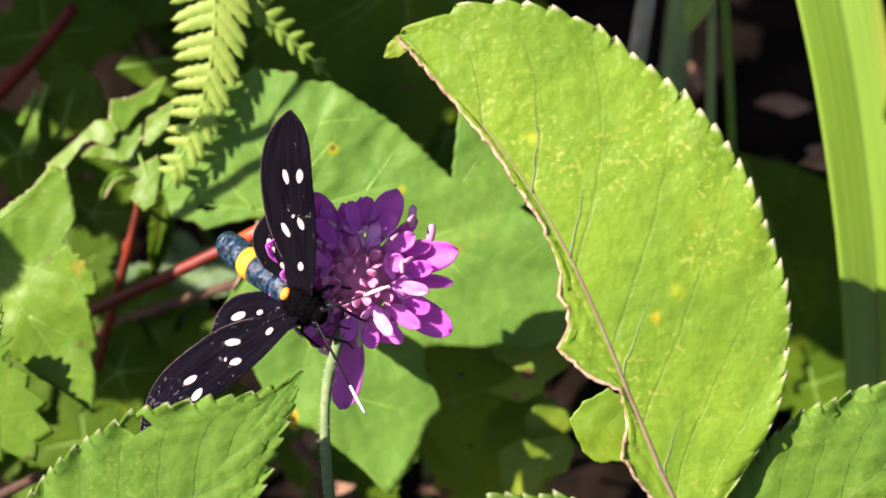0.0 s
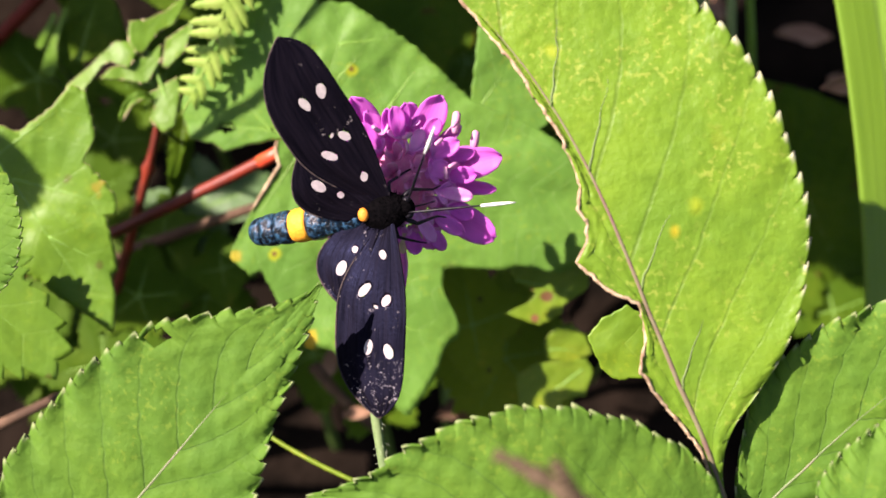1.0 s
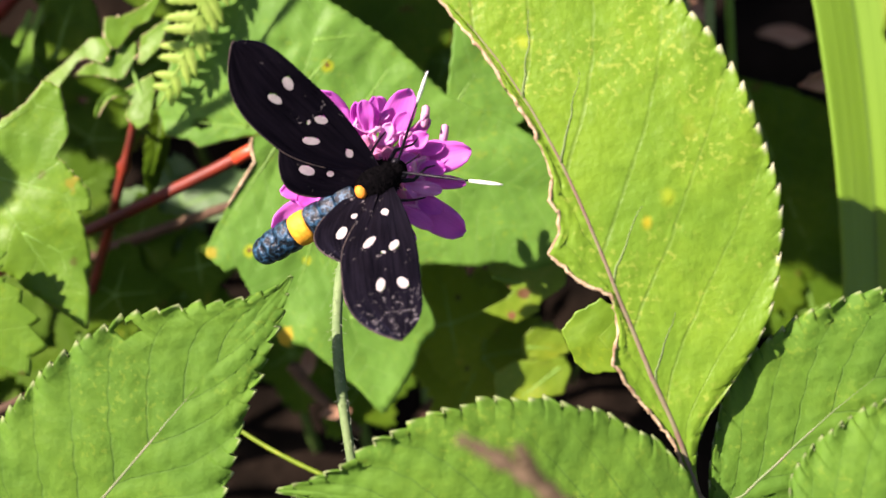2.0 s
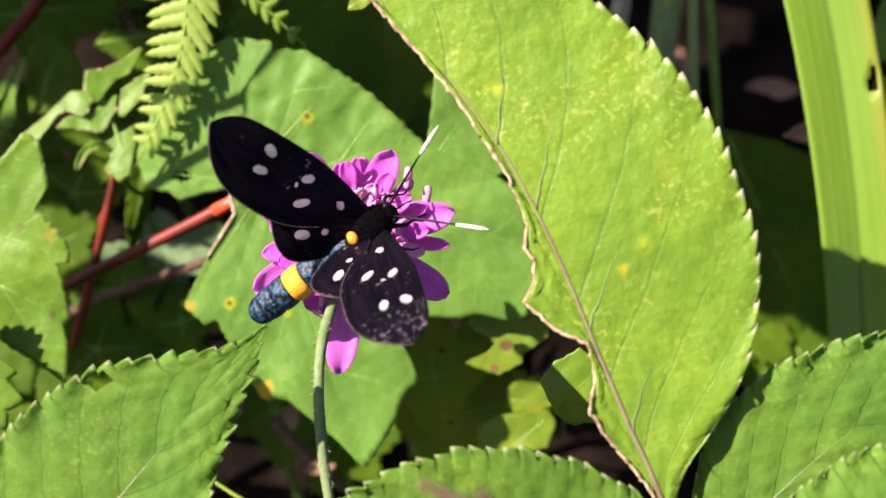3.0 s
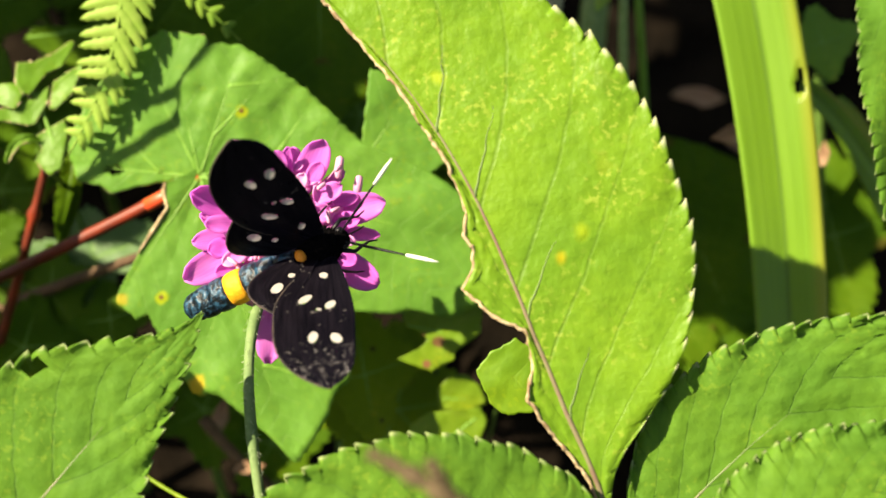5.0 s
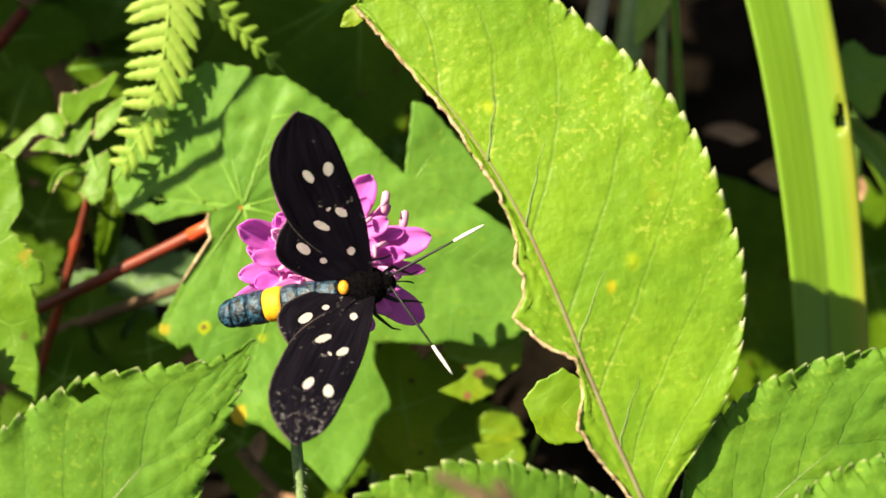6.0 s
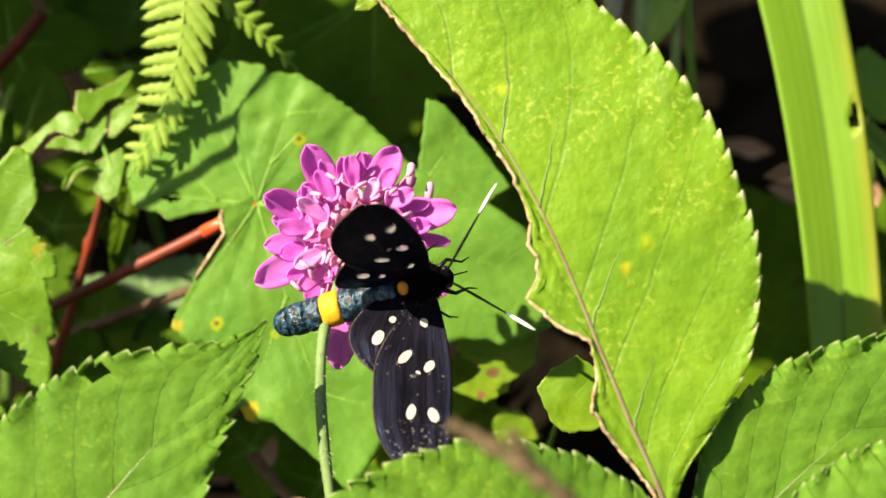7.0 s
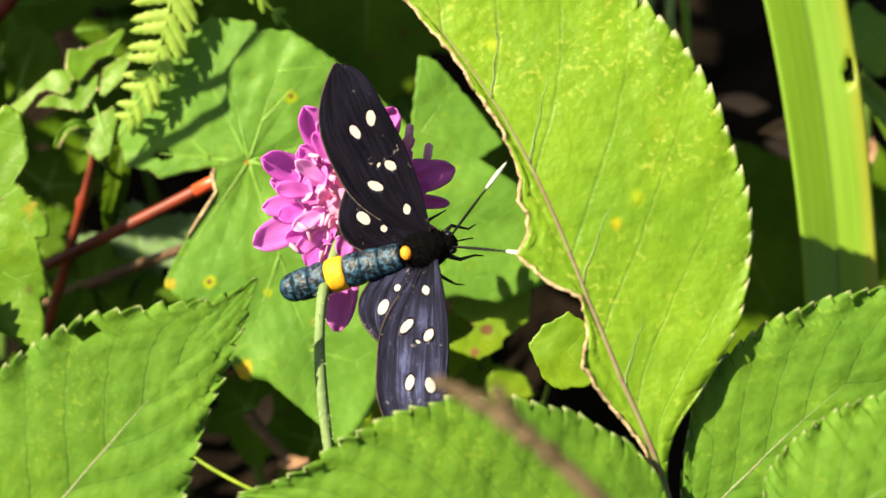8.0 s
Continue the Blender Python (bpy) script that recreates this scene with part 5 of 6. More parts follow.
def build_flower():
    rng = random.Random(5)
    bm = ball(bmesh.new(), (0, 0, 0), (4.2 * MM, 4.6 * MM, 3.0 * MM))
    part("receptacle", bm, M_BUD, flower)
    # outer ray florets: angle, reach, width, how far they stand up
    for k, (ang, reach, width, lift) in enumerate(((121, 11.6, 3.6, 0.25), (66, 11.0, 3.5, 0.15), (15, 12.0, 3.5, 0.2), (-4, 11.0, 1.7, 0.1), (-31, 12.6, 3.7, 0.0),
                                                   (-62, 8.6, 3.0, 0.0), (-96, 15.4, 3.9, -0.1), (-122, 9.5, 3.2, 0.0), (-152, 12.6, 3.6, 0.1), (172, 9.5, 2.6, 0.2),
                                                   (160, 11.6, 3.4, 0.25), (102, 9.2, 1.8, 0.3), (88, 9.6, 1.5, 0.3), (44, 9.5, 1.6, 0.2), (140, 8.6, 2.6, 0.4), (-170, 10.4, 2.6, 0.1))):
        a = radians(ang)
        start = Vector((math.cos(a) * 2.6, math.sin(a) * 2.6, 0.5))
        way = Vector((math.cos(a), math.sin(a), lift + 0.12 * rng.random()))
        ob = petal("ray_petal", flower, start, way, reach - 2.6, width, 0.06 - 0.12 * rng.random(), M_PETAL, seed=k)
    # inner florets with four small lobes each
    for k in range(34):
        rad = 6.4 * math.sqrt((k + 0.5) / 34)
        a = k * 2.39996
        z = 3.2 * (1 - (rad / 7.2) ** 2) + 0.6
        c = Vector((math.cos(a) * rad, math.sin(a) * rad, z))
        out = Vector((c.x, c.y, 4.5)).normalized()
        x = out.orthogonal().normalized()
        y = out.cross(x)
        if k < 8:
            for j in range(3):
                b = 2 * math.pi * (j + rng.random() * 0.5) / 3
                petal("young_floret", flower, c, x * math.cos(b) * 0.55 + y * math.sin(b) * 0.55 + out, 2.4, 1.2, -0.1, M_BUD, lift=x * math.cos(b) + y * math.sin(b), seed=k * 3 + j, neck=0.5)
            continue
        radial = Vector((c.x, c.y, 0)).normalized()
        tang = Vector((-radial.y, radial.x, 0))
        disc = None
        for j, turn in enumerate((0.0, 1.5, -1.5)):
            b = turn + 0.7 * (rng.random() - 0.5)
            w = radial * math.cos(b) + tang * math.sin(b)
            long, wide = ((3.0 + 2.2 * rng.random()) * (0.75 + 0.35 * rad / 6.4), 1.5 + 0.8 * rng.random()) if j == 0 else (1.7 + 0.7 * rng.random(), 0.95 + 0.3 * rng.random())
            long = min(long, 9.6 - rad)
            host = flower if disc is None else disc
            ob = petal("floret" if disc is None else "lobe", host, c - w * 0.4, w * 0.9 + out * (0.5 + 0.25 * rng.random()), long, wide, -0.08, M_FLORET if j or k < 14 else M_PETAL, lift=out, seed=k * 4 + j, neck=0.4)
            disc = disc or ob
    # stamens: pale anthers on thin filaments
    for k in range(15):
        rad = 2.5 + 5.5 * rng.random()
        a = 2 * math.pi * rng.random()
        c = Vector((math.cos(a) * rad, math.sin(a) * rad, 2.4))
        out = Vector((c.x * 0.9, c.y * 0.9, 5.0)).normalized()
        end = c + out * (1.6 + 1.0 * rng.random())
        fil = part("filament", tube(bmesh.new(), [p * MM for p in curve3(c, c + out * 1.8 + Vector((rng.random() - 0.5, rng.random() - 0.5, 0)), end, 6)], 0.09 * MM, 5), M_ANTHER, flower)
        ax = out.cross(Vector((rng.random() - 0.5, rng.random() - 0.5, 0.2))).normalized()
        part("anther", tube(bmesh.new(), [(end + ax * s_) * MM for s_ in (-0.75, -0.6, 0, 0.6, 0.75)], [0.08 * MM, 0.24 * MM, 0.27 * MM, 0.24 * MM, 0.08 * MM], 7), M_ANTHER, fil)
    for ang, rad, size in ((48, 9.2, 1.3), (30, 9.6, 1.2), (-88, 6.5, 1.6), (-70, 6.0, 1.4)):
        a = radians(ang)
        c = Vector((math.cos(a) * rad, math.sin(a) * rad, 2.0))
        d = Vector((0.15 * math.cos(a), 1, 0.1)).normalized()
        part("large_anther", tube(bmesh.new(), [(c + d * s_ * size) * MM for s_ in (-1, -0.8, 0, 0.8, 1)], [0.15 * MM, 0.42 * MM, 0.5 * MM, 0.45 * MM, 0.15 * MM], 8), M_ANTHER if ang > 0 else M_CREAM, flower)
    # bracts under the head
    for k in range(12):
        a = 2 * math.pi * k / 12
        petal("bract", flower, (math.cos(a) * 2.5, math.sin(a) * 2.5, -1.0), (math.cos(a), math.sin(a), -0.15), 5.2, 1.7, 0.15, M_STEM, seed=k + 90)
    lean = Euler((radians(3), radians(6), 0)).to_matrix().to_4x4()
    for ob in flower.children_recursive:
        ob.data.transform(lean)
    # the stem hangs down the bank from under the head
    neck, bend, foot = [Vector(p) - Vector(HEAD) for p in ((-9.5, -11.9, -13.0), (-11.5, -18.6, -8.0), (-8.0, -36.8, -9.0))]
    pts = curve3(neck, bend, foot, 30) + curve3(foot, foot + Vector((1, -14, -10)), foot + Vector((3, -40, -60)), 10)[1:]
    pts = [(0, 0, -2.0)] + [Vector(p) for p in pts]
    stem = part("stem", tube(bmesh.new(), [Vector(p) * MM for p in pts], [0.6 * MM + 0.12 * MM * math.sin(i * 0.4) * 0.3 for i in range(len(pts))], 9), M_FLOWERSTEM, flower, "hairy green stem")
    bm = bmesh.new()
    for k in range(170):
        s = 1 + int(rng.random() * 28)
        p = Vector(pts[s]).lerp(Vector(pts[s + 1]), rng.random())
        a = rng.random() * 2 * math.pi
        d = Vector((math.cos(a), 0.25 * (rng.random() - 0.7), math.sin(a)))
        tube(bm, [(p + d * 0.4) * MM, (p + d * 0.6) * MM, (p + d * (0.72 + 0.4 * rng.random()) + Vector((0, -0.2, 0))) * MM], [0.04 * MM, 0.028 * MM, 0.01 * MM], 4, False)
    part("stem_hairs", bm, M_HAIR, stem, "fine pale hairs")


build_flower()



# ---- the moth ----
# Its own frame: x to the head, y to its left, z up; origin at the hind end of the thorax.
moth = thing("moth", at(*(-16.46, -5.17, -10)), "black nine-spotted moth with white wing spots and a yellow abdomen band", "moth")


def wing_blade(name, parent, mirror, edge_ahead, edge_behind, span, label, seed, windows=()):
    """A wing as a thin ribbed sheet: x along the span, y to the front edge (turned over on the left)."""
    rows, uvs, rim = [], [], []
    n = 80
    across = [i / 36 for i in range(37)]
    for i in range(n + 1):
        s = i / n
        x = span * (1 - (1 - s) ** 1.25)
        a, b = edge_ahead(x / span), edge_behind(x / span)
        row = []
        for u in across:
            y = b + (a - b) * u
            ray = math.sin(u * 26 + 2.2 * s * (u - 0.6))
            z = 0.022 * ray * (1 + noise.noise((u * 9, s * 2, seed))) * (0.4 + 0.6 * s) - 0.5 * s * s + 0.35 * u * (1 - s) + 0.2 * noise.noise((s * 3, u * 2, seed))
            row.append(Vector((x, -y if mirror else y, z)) * MM)
        rows.append(row)
        uvs.append([(s, u) for u in across])
        rim.append(row[0])
    clear = set()
    for i in range(n):
        for j in range(36):
            q = (rows[i][j] + rows[i + 1][j + 1]) * 0.5 / MM
            for x, y, rx, ry, turn in windows:
                c, sn = math.cos(radians(turn)), math.sin(radians(turn))
                dx, dy = q.x - x, (-q.y if mirror else q.y) - y
                if ((dx * c + dy * sn) / rx) ** 2 + ((dy * c - dx * sn) / ry) ** 2 < 0.8:
                    clear.add((i, j))
    ob = part(name, sheet(bmesh.new(), rows, uvs, clear), M_WING if mirror else M_WORNWING, parent, label)
    thicken(ob, 0.08)
    edge = rim[12:] + [r for r in rows[-1]]
    part("fringe", tube(bmesh.new(), edge, 0.11 * MM, 5), M_FRINGE, ob)
    return ob, rows


def spot(parent, rows_of, span, ahead, behind, mirror, x, y, rx, ry, turn, seed):
    """A pale scale patch lying on the wing."""
    s = 1 - (1 - x / span) ** (1 / 1.25)
    bm = bmesh.new()
    ring = []
    c, sn = math.cos(radians(turn)), math.sin(radians(turn))

    def lift(px, py):
        k = min(1.0, max(0.0, 1 - (1 - min(px, span * 0.999) / span) ** (1 / 1.25)))
        a, b = ahead(px / span), behind(px / span)
        u = (py - b) / (a - b)
        i, j = min(79, int(k * 80)), max(0, min(35, int(u * 36)))
        return max(rows_of[i][j].z, rows_of[i + 1][j + 1].z, rows_of[i][j + 1].z, rows_of[i + 1][j].z) / MM + 0.07

    for k in range(18):
        a = 2 * math.pi * k / 18
        g = 1 + 0.10 * noise.noise((math.cos(a) * 1.3, math.sin(a) * 1.3, seed))
        ex, ey = rx * math.cos(a) * g, ry * math.sin(a) * g
        px, py = x + ex * c - ey * sn, y + ex * sn + ey * c
        ring.append(bm.verts.new(Vector((px, -py if mirror else py, lift(px, py))) * MM))
    mid = bm.verts.new(Vector((x, -y if mirror else y, lift(x, y) + 0.01)) * MM)
    for k in range(18):
        bm.faces.new((mid, ring[k], ring[(k + 1) % 18]) if not mirror else (mid, ring[(k + 1) % 18], ring[k]))
    part("wing_spot", bm, M_SPOT, parent, "white wing spot", False)


def fore_ahead(k):
    return (0.6 + 2.1 * math.sin(math.pi / 2 * min(1.0, k / 0.55))) * (1 - max(0.0, (k - 0.55) / 0.455) ** 6.0)


def fore_behind(k):
    return -(0.9 + 4.8 * math.sin(math.pi / 2 * min(1.0, k / 0.45))) * (1 - max(0.0, (k - 0.45) / 0.555) ** 3.5) - 0.02


def hind_ahead(k):
    return -1.0 - 3.6 * k ** 1.2


def hind_behind(k):
    return -2.2 - 6.4 * math.sin(math.pi * (0.12 + 0.80 * k)) ** 0.8


FORE_SPAN, HIND_SPAN = 21.2, 10.0


def build_wing(side):
    mirror = side > 0
    fore_spots = [(x, y, rx * 0.76, ry * 0.72, turn) for x, y, rx, ry, turn in ((14.1, 0.75, 1.15, 0.72, 25), (13.7, -1.6, 1.12, 0.68, -10), (8.6, 0.15, 0.95, 0.68, -35), (7.5, -2.45, 1.25, 0.66, -42), (3.6, -0.55, 0.72, 0.58, 30), (9.3, -1.0, 0.4, 0.22, 60))]
    hind_spots = [(5.2, -5.5, 0.9, 0.6, -25), (3.1, -4.0, 0.4, 0.38, 0)]
    fore, rows = wing_blade("forewing", moth, mirror, fore_ahead, fore_behind, FORE_SPAN, "black forewing with white spots", 3 + side, fore_spots)
    for k, one in enumerate(fore_spots):
        spot(fore, rows, FORE_SPAN, fore_ahead, fore_behind, mirror, *one, k)
    hind, rows = wing_blade("hindwing", moth, mirror, hind_ahead, hind_behind, HIND_SPAN, "small black hindwing with white spots", 8 + side, hind_spots)
    for k, one in enumerate(hind_spots):
        spot(hind, rows, HIND_SPAN, hind_ahead, hind_behind, mirror, *one, k + 20)
    return fore, hind


def build_moth():
    thorax = part("thorax", ball(bmesh.new(), (2.1 * MM, 0, 0.1 * MM), (2.8 * MM, 2.25 * MM, 1.75 * MM), 12, 16), M_FUR, moth, "furry black thorax")
    rng = random.Random(3)
    fur = bmesh.new()
    for k in range(420):
        a, b = rng.random() * math.pi, rng.random() * 2 * math.pi
        p = Vector((2.1 - 2.8 * math.cos(a), 2.2 * math.sin(a) * math.cos(b), 0.1 + 1.7 * math.sin(a) * math.sin(b)))
        d = (p - Vector((2.6, 0, 0))).normalized()
        tube(fur, [p * MM, (p + d * 0.45 + Vector((-0.3, 0, 0)) * rng.random()) * MM], [0.045 * MM, 0.01 * MM], 3, False)
    part("fur", fur, M_FUR, thorax)
    head = part("head", ball(bmesh.new(), (4.75 * MM, 0, -0.1 * MM), (0.95 * MM, 1.15 * MM, 1.0 * MM), 10, 14), M_FUR, moth, "small black head")
    for s in (-1, 1):
        part("eye", ball(bmesh.new(), (4.95 * MM, s * 0.85 * MM, 0), (0.5 * MM, 0.4 * MM, 0.55 * MM), 8, 10), M_LEG, head, "black compound eye")
    part("orange_patch", ball(bmesh.new(), (0.3 * MM, 0, 1.65 * MM), (0.62 * MM, 0.8 * MM, 0.5 * MM), 8, 12), M_ORANGE, thorax, "orange scale patch")
    part("mouth_tube", tube(bmesh.new(), [p * MM for p in curve3((5.4, 0, -0.3), (6.8, 0, -0.8), (6.6, 0.2, -3.6), 10)], 0.1 * MM, 6), M_LEG, head)
    # abdomen: seven overlapping rings
    edges = [-0.6, -3.0, -5.1, -7.2, -9.4, -11.4, -13.4, -15.4]
    girth = [1.45, 1.65, 1.75, 1.85, 1.85, 1.8, 1.7, 1.25]
    for k in range(7):
        rows = []
        for i in range(7):
            f = i / 6
            x = edges[k] + (edges[k + 1] - edges[k]) * f
            r = girth[k] + (girth[k + 1] - girth[k]) * f
            r *= 1.0 + 0.05 * math.sin(math.pi * f) - (0.05 if i in (0, 6) else 0)
            if k == 6:
                r *= math.sqrt(max(0.05, 1 - (f * 0.96) ** 4))
            drop = -0.004 * x * x
            rows.append([Vector((x, r * math.cos(a), r * 0.92 * math.sin(a) + drop)) * MM for a in (2 * math.pi * j / 20 for j in range(21))])
        bm = sheet(bmesh.new(), rows)
        bmesh.ops.remove_doubles(bm, verts=bm.verts, dist=1e-7)
        bmesh.ops.holes_fill(bm, edges=bm.edges)
        bmesh.ops.recalc_face_normals(bm, faces=bm.faces)
        band = k == 3
        part("yellow_band" if band else "abdomen_ring", bm, M_YELLOWBAND if band else (M_BLUE), moth, "bright yellow abdomen band" if band else "metallic blue-black abdomen ring")
    wings = {s: build_wing(s) for s in (1, -1)}
    feelers = {}
    for s in (1, -1):
        pts = curve3((0, 0, 0), (5.5, 0, 0.9), (11.8, 0, 0), 20)
        ant = part("antenna", tube(bmesh.new(), [p * MM for p in pts[:15]], [MM * (0.11 + 0.05 * math.sin(i * 0.25)) for i in range(15)], 7), M_LEG, moth, "thin black antenna with a white tip")
        part("white_tip", tube(bmesh.new(), [p * MM for p in pts[14:]], [MM * r for r in (0.16, 0.19, 0.21, 0.21, 0.19, 0.14, 0.06)], 7), M_WHITE, ant, "white antenna tip")
        feelers[s] = ant
    for s in (1, -1):
        for x0, x1, x2, y1, y2, z2 in ((3.6, 5.2, 6.0, 1.9, 1.5, -5.2), (2.4, 2.6, 3.0, 3.0, 4.0, -5.6), (1.2, -1.2, -3.8, 3.0, 4.2, -5.2)):
            leg = tube(bmesh.new(), [Vector(p) * MM for p in ((x0, s * 0.9, -1.0), ((x0 + x1) / 2, s * (y1 + 0.9) / 2, -1.0), (x1, s * y1, -1.3), ((x1 + x2) / 2, s * (y1 + y2) / 2, -3.2), (x2, s * y2, z2), (x2 + 0.9, s * (y2 + 0.3), z2 - 0.3))], [0.3 * MM, 0.3 * MM, 0.22 * MM, 0.17 * MM, 0.13 * MM, 0.07 * MM], 6)
            part("leg", leg, M_LEG, moth)
    return wings, feelers


wings, feelers = build_moth()
HINGE = Vector((2.9, 1.25, 0.7))
FEELER = Vector((5.2, 0.55, 0.5))


def local(x, y, z, rx, ry, rz):
    return pose(x * MM, y * MM, z * MM, rx, ry, rz)


def motions():
    walk(flower, [(t, at(HEAD[0] + x, HEAD[1] + y, HEAD[2])) for t, x, y in (
        (0, -2.78, -0.31),
        (0.2, -2.17, -1.6),
        (0.3, -0.12, -0.82),
        (0.5, 0.05, 0.5),
        (0.6, -2, -0.3),
        (0.7, -3.2, -1.2),
        (0.8, -2.74, -1.4),
        (0.9, -1.48, -0.7),
        (1, 0.05, 0.95),
        (1.2, 0.13, 0.64),
        (1.3, -0.86, 0.06),
        (1.5, -1.82, -0.18),
        (1.7, -0.33, 0.9),
        (2.8, -0.85, 0.5),
        (3, 0.2, -0.45),
        (3.5, 0, 0),
        (4, -0.68, 0.5),
        (4.2, 0.08, -0.3),
        (5.3, -0.57, -0.35),
        (5.5, 0.82, -0.75),
        (6, -0.6, -0.9),
        (6.2, 1.2, 1.12),
        (6.5, 0.53, 0.7),
        (6.8, 1.62, 0.3),
        (7, 0.73, 1.04),
        (7.5, 1.94, 1.05),
        (8, 1.59, 0.53),
    )])
    walk(moth, [
        (0, at(-16.82, -5.28, -14, 6.2, -38.9, -33.8)),
        (0.1, at(-16.32, -7.76, -14, 9, -40, -29.7)),
        (0.2, at(-13.99, -8.43, -14, 7.1, -33.2, -29.2)),
        (0.3, at(-12.04, -7.57, -14, 2.4, -28.3, -27.8)),
        (0.4, at(-11.01, -6.5, -10, 11.8, -33.3, -24.1)),
        (0.5, at(-10.92, -6.15, -10, 5.7, -23.3, -16.5)),
        (0.6, at(-13, -8, -10, 9, -29, -4)),
        (0.7, at(-14.03, -11.14, -10, 13.5, -22.6, -3.4)),
        (0.8, at(-13.92, -8.47, -10, 8.7, -24.5, 4.7)),
        (0.9, at(-12.24, -7.26, -10, -5.3, -24.7, 3.5)),
        (1, at(-10.36, -5.41, -10, 0.5, -22.1, 9.4)),
        (1.2, at(-10.02, -7.55, -10, -5.7, -26.7, 17)),
        (1.4, at(-12.15, -7.87, -10, -4.2, -16.6, 18.3)),
        (1.5, at(-12.47, -6.57, -10, -0.4, -15.8, 21.9)),
        (1.7, at(-10.67, -4.61, -10, 4.7, -17.8, 29.3)),
        (2.8, at(-5.89, -3, -10, -6.4, -14.9, 33.6)),
        (3, at(-6.01, -3.48, -10, -4.4, -15, 35.6)),
        (3.2, at(-3.46, -4.26, -10, 0.6, -11.4, 31.7)),
        (3.5, at(-5.54, -3.11, -10, -3.8, -12.9, 33.2)),
        (3.7, at(-6.44, -5.39, -10, 2.1, -22.4, 33.6)),
        (3.9, at(-5.81, -3.83, -10, 2.3, -14.2, 32.7)),
        (4, at(-5.66, -2.81, -10, -4.2, -15.2, 34.8)),
        (4.2, at(-5.48, -4.79, -10, 3.6, -19, 38.5)),
        (5.3, at(-4.14, -6.61, -10, -1.9, -16, 22.1)),
        (5.5, at(-3.52, -6.29, -10, -5.3, -14.7, 25.5)),
        (5.7, at(-3.72, -5.73, -10, -1, -19, 18.7)),
        (5.9, at(-5.52, -6.56, -10, -31.8, -25.8, 8.6)),
        (6, at(-5.49, -7.17, -10, -9.1, -16.9, 10.3)),
        (6.1, at(-4.46, -6.84, -10, -1.3, -23.8, 13.9)),
        (6.3, at(-2.5, -5.65, -10, 0.3, -22.5, 15)),
        (6.5, at(-0.92, -6.44, -10, -5.3, -14.3, 5.8)),
        (6.7, at(1.2, -10.17, -10, 7.6, -14.9, 17.3)),
        (6.8, at(1.44, -10.25, -10, 1.6, -10.6, 12.9)),
        (7, at(-0.66, -8.55, -10, 1.1, -13.9, 15.3)),
        (7.2, at(-0.68, -9.91, -10, 5.1, -18.4, 14.3)),
        (7.3, at(0.15, -9.34, -10, 3.1, -16.3, 17.6)),
        (7.5, at(1.45, -8.08, -10, -2.6, -16.4, 13.7)),
        (7.7, at(0.22, -9.66, -10, 4.4, -22.4, 8)),
        (8, at(0.78, -9.46, -10, -1.6, -16.7, 14.7)),
    ])
    left = (
        (0, -2.1, -33.1, 108.1),
        (0.1, 9.3, -15.1, 107.9),
        (0.2, 28.9, -21.3, 95.1),
        (0.3, 5.9, -14, 105.4),
        (0.4, 19.2, -29.5, 98.3),
        (0.5, -11.3, -62.3, 113.8),
        (0.6, 12, -68, 92),
        (0.7, 16.1, -43.2, 104.2),
        (0.8, 20.8, -29.3, 97.6),
        (0.9, -10.8, -7.6, 117),
        (1, 10.9, -26.3, 105.1),
        (1.2, 36.8, -77.2, 96.3),
        (1.4, -3.4, -57.8, 116.5),
        (1.5, 4.7, -31.4, 109.5),
        (1.7, -0.3, -19.5, 101.7),
        (2.8, -25, -65.8, 110.7),
        (3, 3.6, -45.4, 104.2),
        (3.2, 0.5, -49.8, 100.1),
        (3.5, 1.9, -36.1, 103.3),
        (3.7, -13.4, -23, 98.5),
        (3.9, 8.6, -38.6, 98.3),
        (4, 23.3, -59.1, 77.8),
        (4.2, -12, -20.2, 99.2),
        (5.3, 22.2, -65.4, 70.4),
        (5.5, 9.3, -33.1, 93.6),
        (5.7, 9.3, -34.6, 86.6),
        (5.9, 42.5, -85.3, 67),
        (6, 0.6, -48.9, 91.9),
        (6.1, 1.3, -9.3, 93.5),
        (6.3, -16.4, -6.7, 96.1),
        (6.5, 39.2, -54.9, 65.6),
        (6.7, 14.8, -40.4, 73.6),
        (6.8, 29.5, -51.5, 70.6),
        (7, 0.9, -74, 93.9),
        (7.2, 21.5, -70.3, 71.9),
        (7.3, 19.8, -45.5, 89.1),
        (7.5, 22.1, -46.7, 87.1),
        (7.7, 30.2, -68.3, 67.4),
        (8, -5.7, -6.9, 103.5),
    )
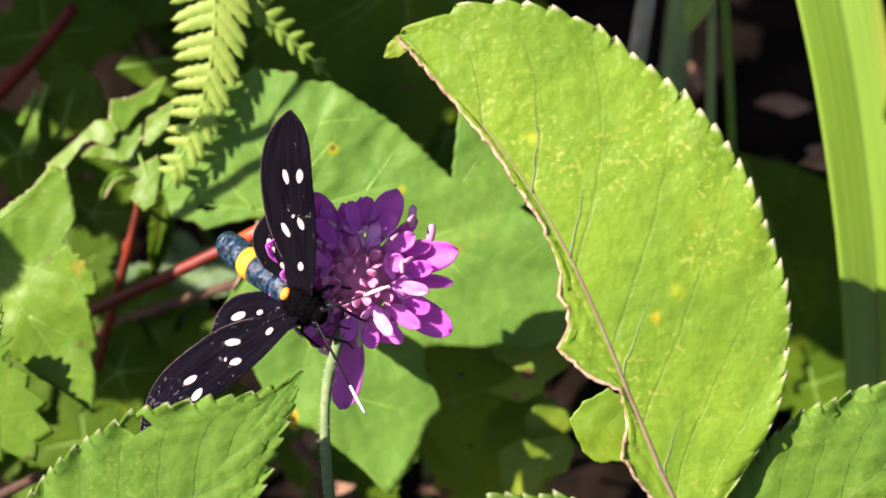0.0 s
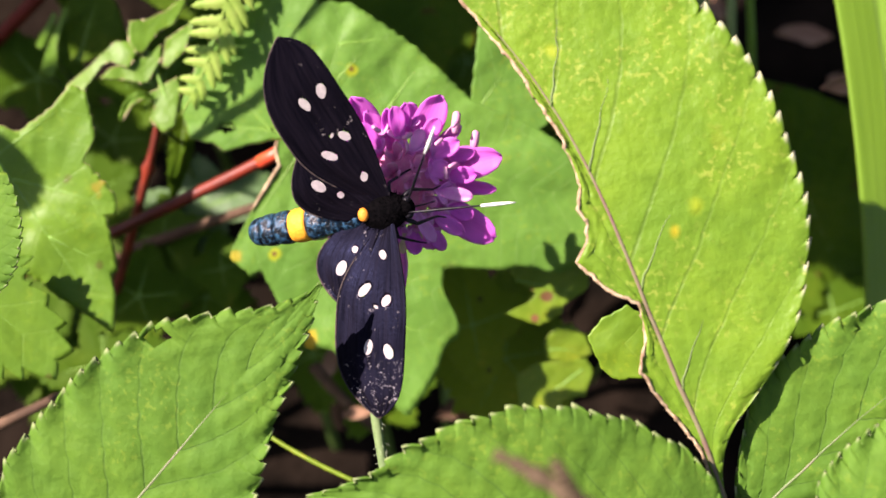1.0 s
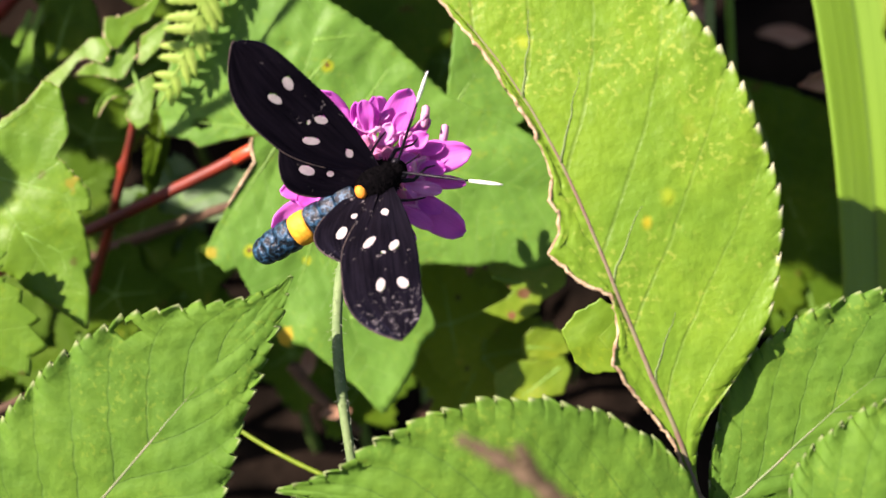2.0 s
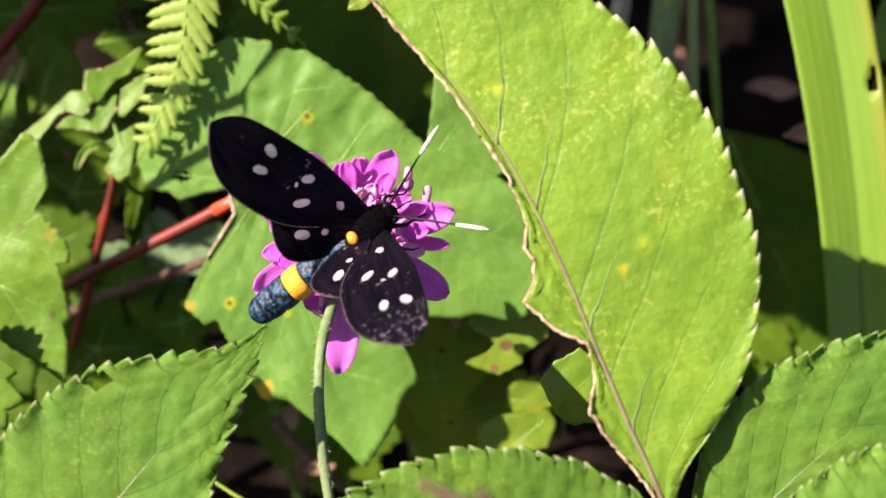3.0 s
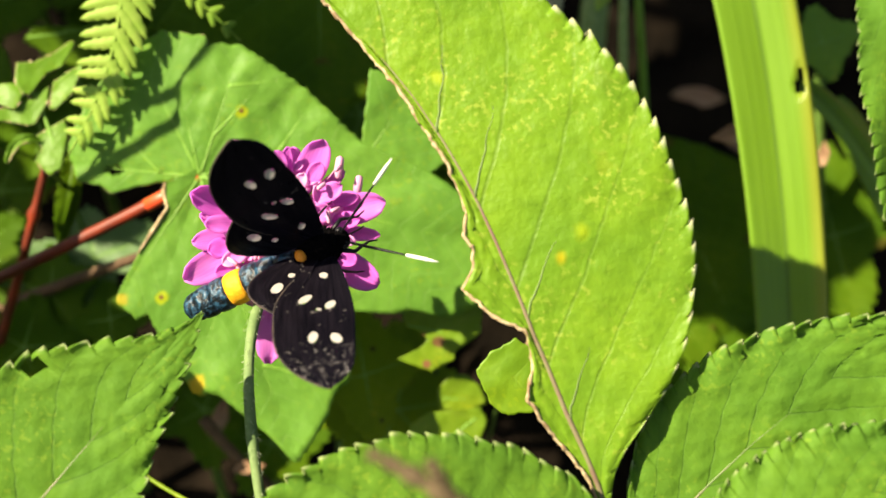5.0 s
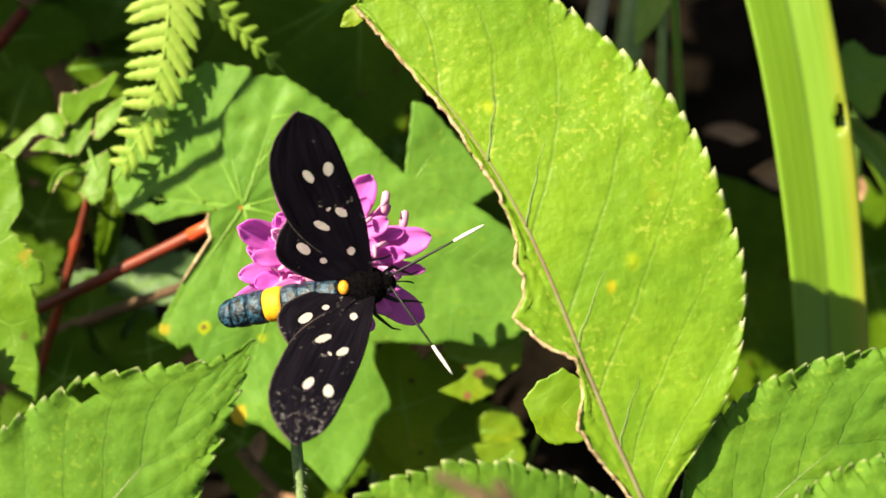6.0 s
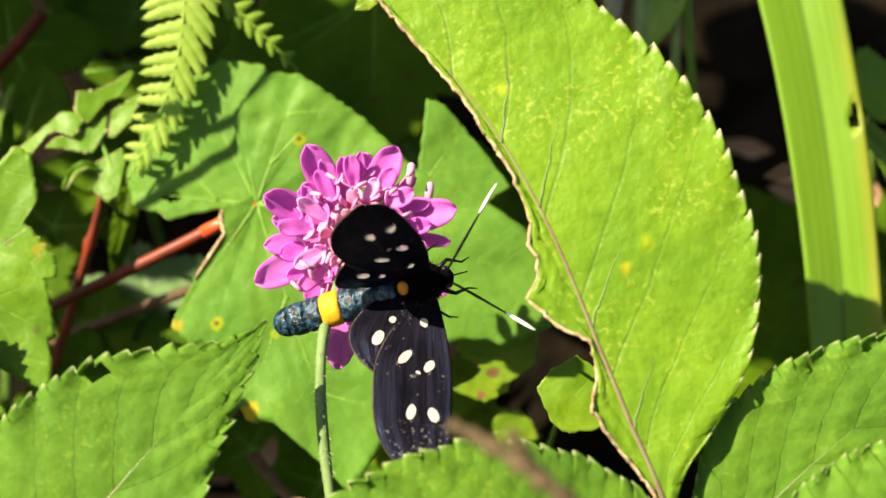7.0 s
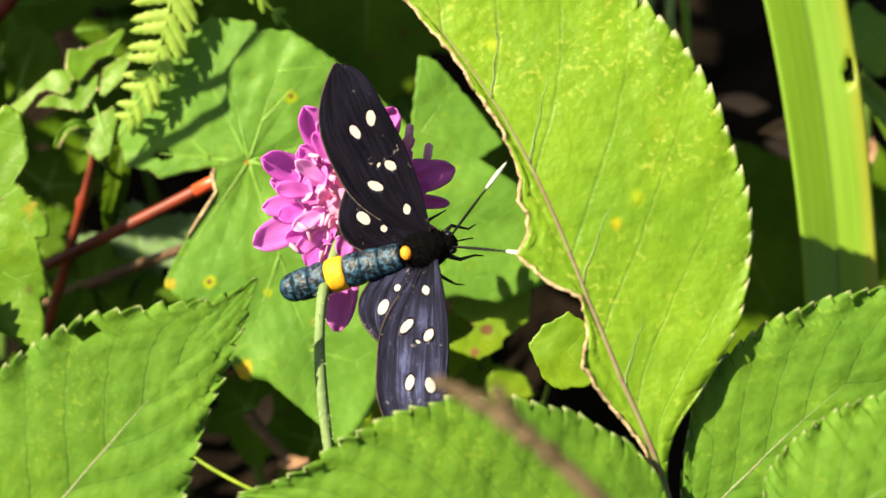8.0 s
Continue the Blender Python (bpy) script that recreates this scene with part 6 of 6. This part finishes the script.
    right = (
        (0, 4.3, -28.4, -99),
        (0.1, -41.4, -57.4, -46.3),
        (0.2, -27.6, -64.2, -55.1),
        (0.3, -23.5, -48.9, -50.4),
        (0.4, -53.1, 16.4, -121.5),
        (0.5, 2.5, -21.6, -110.5),
        (0.6, 4, -34, -103),
        (0.7, 9.5, 5.5, -122.4),
        (0.8, -18.5, 8.6, -110.6),
        (0.9, -24.2, -21.6, -83.9),
        (1, -0.8, -12.3, -99),
        (1.2, -20, -41.7, -90.8),
        (1.4, -1.5, -29.3, -98.7),
        (1.5, -1.4, -18.5, -100.9),
        (1.7, -11.5, -38.5, -103.4),
        (2.8, -25.7, -64.6, -73.2),
        (3, -24.8, -53.9, -83.4),
        (3.2, -35.2, -72.7, -73.8),
        (3.5, -19.4, -42.2, -92.5),
        (3.7, -2.2, -36.6, -96.9),
        (3.9, -37.9, -64.3, -80.6),
        (4, -36, -57.3, -73.2),
        (4.2, 7, -34.3, -105),
        (5.3, -41.3, -56.9, -80.6),
        (5.5, -11.8, -23.2, -105.8),
        (5.7, -32.4, -46.9, -91.4),
        (5.9, -23.1, -34, -96.4),
        (6, -3.2, -38.2, -109.6),
        (6.1, -1.8, -37.3, -106.7),
        (6.3, -5.7, -32.6, -99.5),
        (6.5, -53, -50.7, -67.6),
        (6.7, -27.8, -59.6, -96.1),
        (6.8, -4.8, -54.4, -105.1),
        (7, -5.4, -25.3, -101.5),
        (7.2, -19.1, -46.4, -92.1),
        (7.3, -18.5, -42.8, -100.4),
        (7.5, -1.5, -13, -102.7),
        (7.7, -45.3, -48.3, -77.2),
        (8, 8.5, -17.7, -104.1),
    )
    for s, rows in ((1, left), (-1, right)):
        for k, ob in enumerate(wings[s]):
            walk(ob, [(t, local(HINGE.x, s * HINGE.y, HINGE.z - 0.18 * k, rx, ry, rz)) for t, rx, ry, rz in rows])
    feel_left = (
        (0, 27.6, -13, 39.1),
        (0.5, 18.9, 1.8, 63.9),
        (1, 21.6, -30.3, 45.5),
        (1.5, 12.7, -18, 44),
        (3, 9.9, -21.2, 16),
        (3.5, 12.2, -26.8, 32),
        (4, 15.6, -26.4, 39.2),
        (5.5, 11.2, -22.7, 17),
        (6, 13.9, -0.9, 17.5),
        (6.5, 11.1, -29.6, 13.3),
        (7, 9.6, -21.6, 40.4),
        (7.5, 13.2, -25.8, 30.1),
        (8, 12.8, -28.4, 29.9),
    )
    feel_right = (
        (0, -25.1, 25, -34.2),
        (0.5, -9.4, 16.3, -10.8),
        (1, -2, 9.4, -3.9),
        (1.5, -5.6, -6.5, -20.8),
        (3, -7.7, -15.5, -41.7),
        (3.5, -4.9, -17.9, -34.8),
        (4, -3.3, -16.6, -25.5),
        (5.5, -8.6, -20.4, -47),
        (6, -11.2, 2.8, -62.8),
        (6.5, -13, -29.2, -60.8),
        (7, -11.6, -18.7, -42.9),
        (7.5, -12.8, -24.8, -46.7),
        (8, -6.2, -28.4, -20.9),
    )
    for s, rows in ((1, feel_left), (-1, feel_right)):
        walk(feelers[s], [(t, local(FEELER.x, s * FEELER.y, FEELER.z, rx, ry, rz)) for t, rx, ry, rz in rows])


motions()
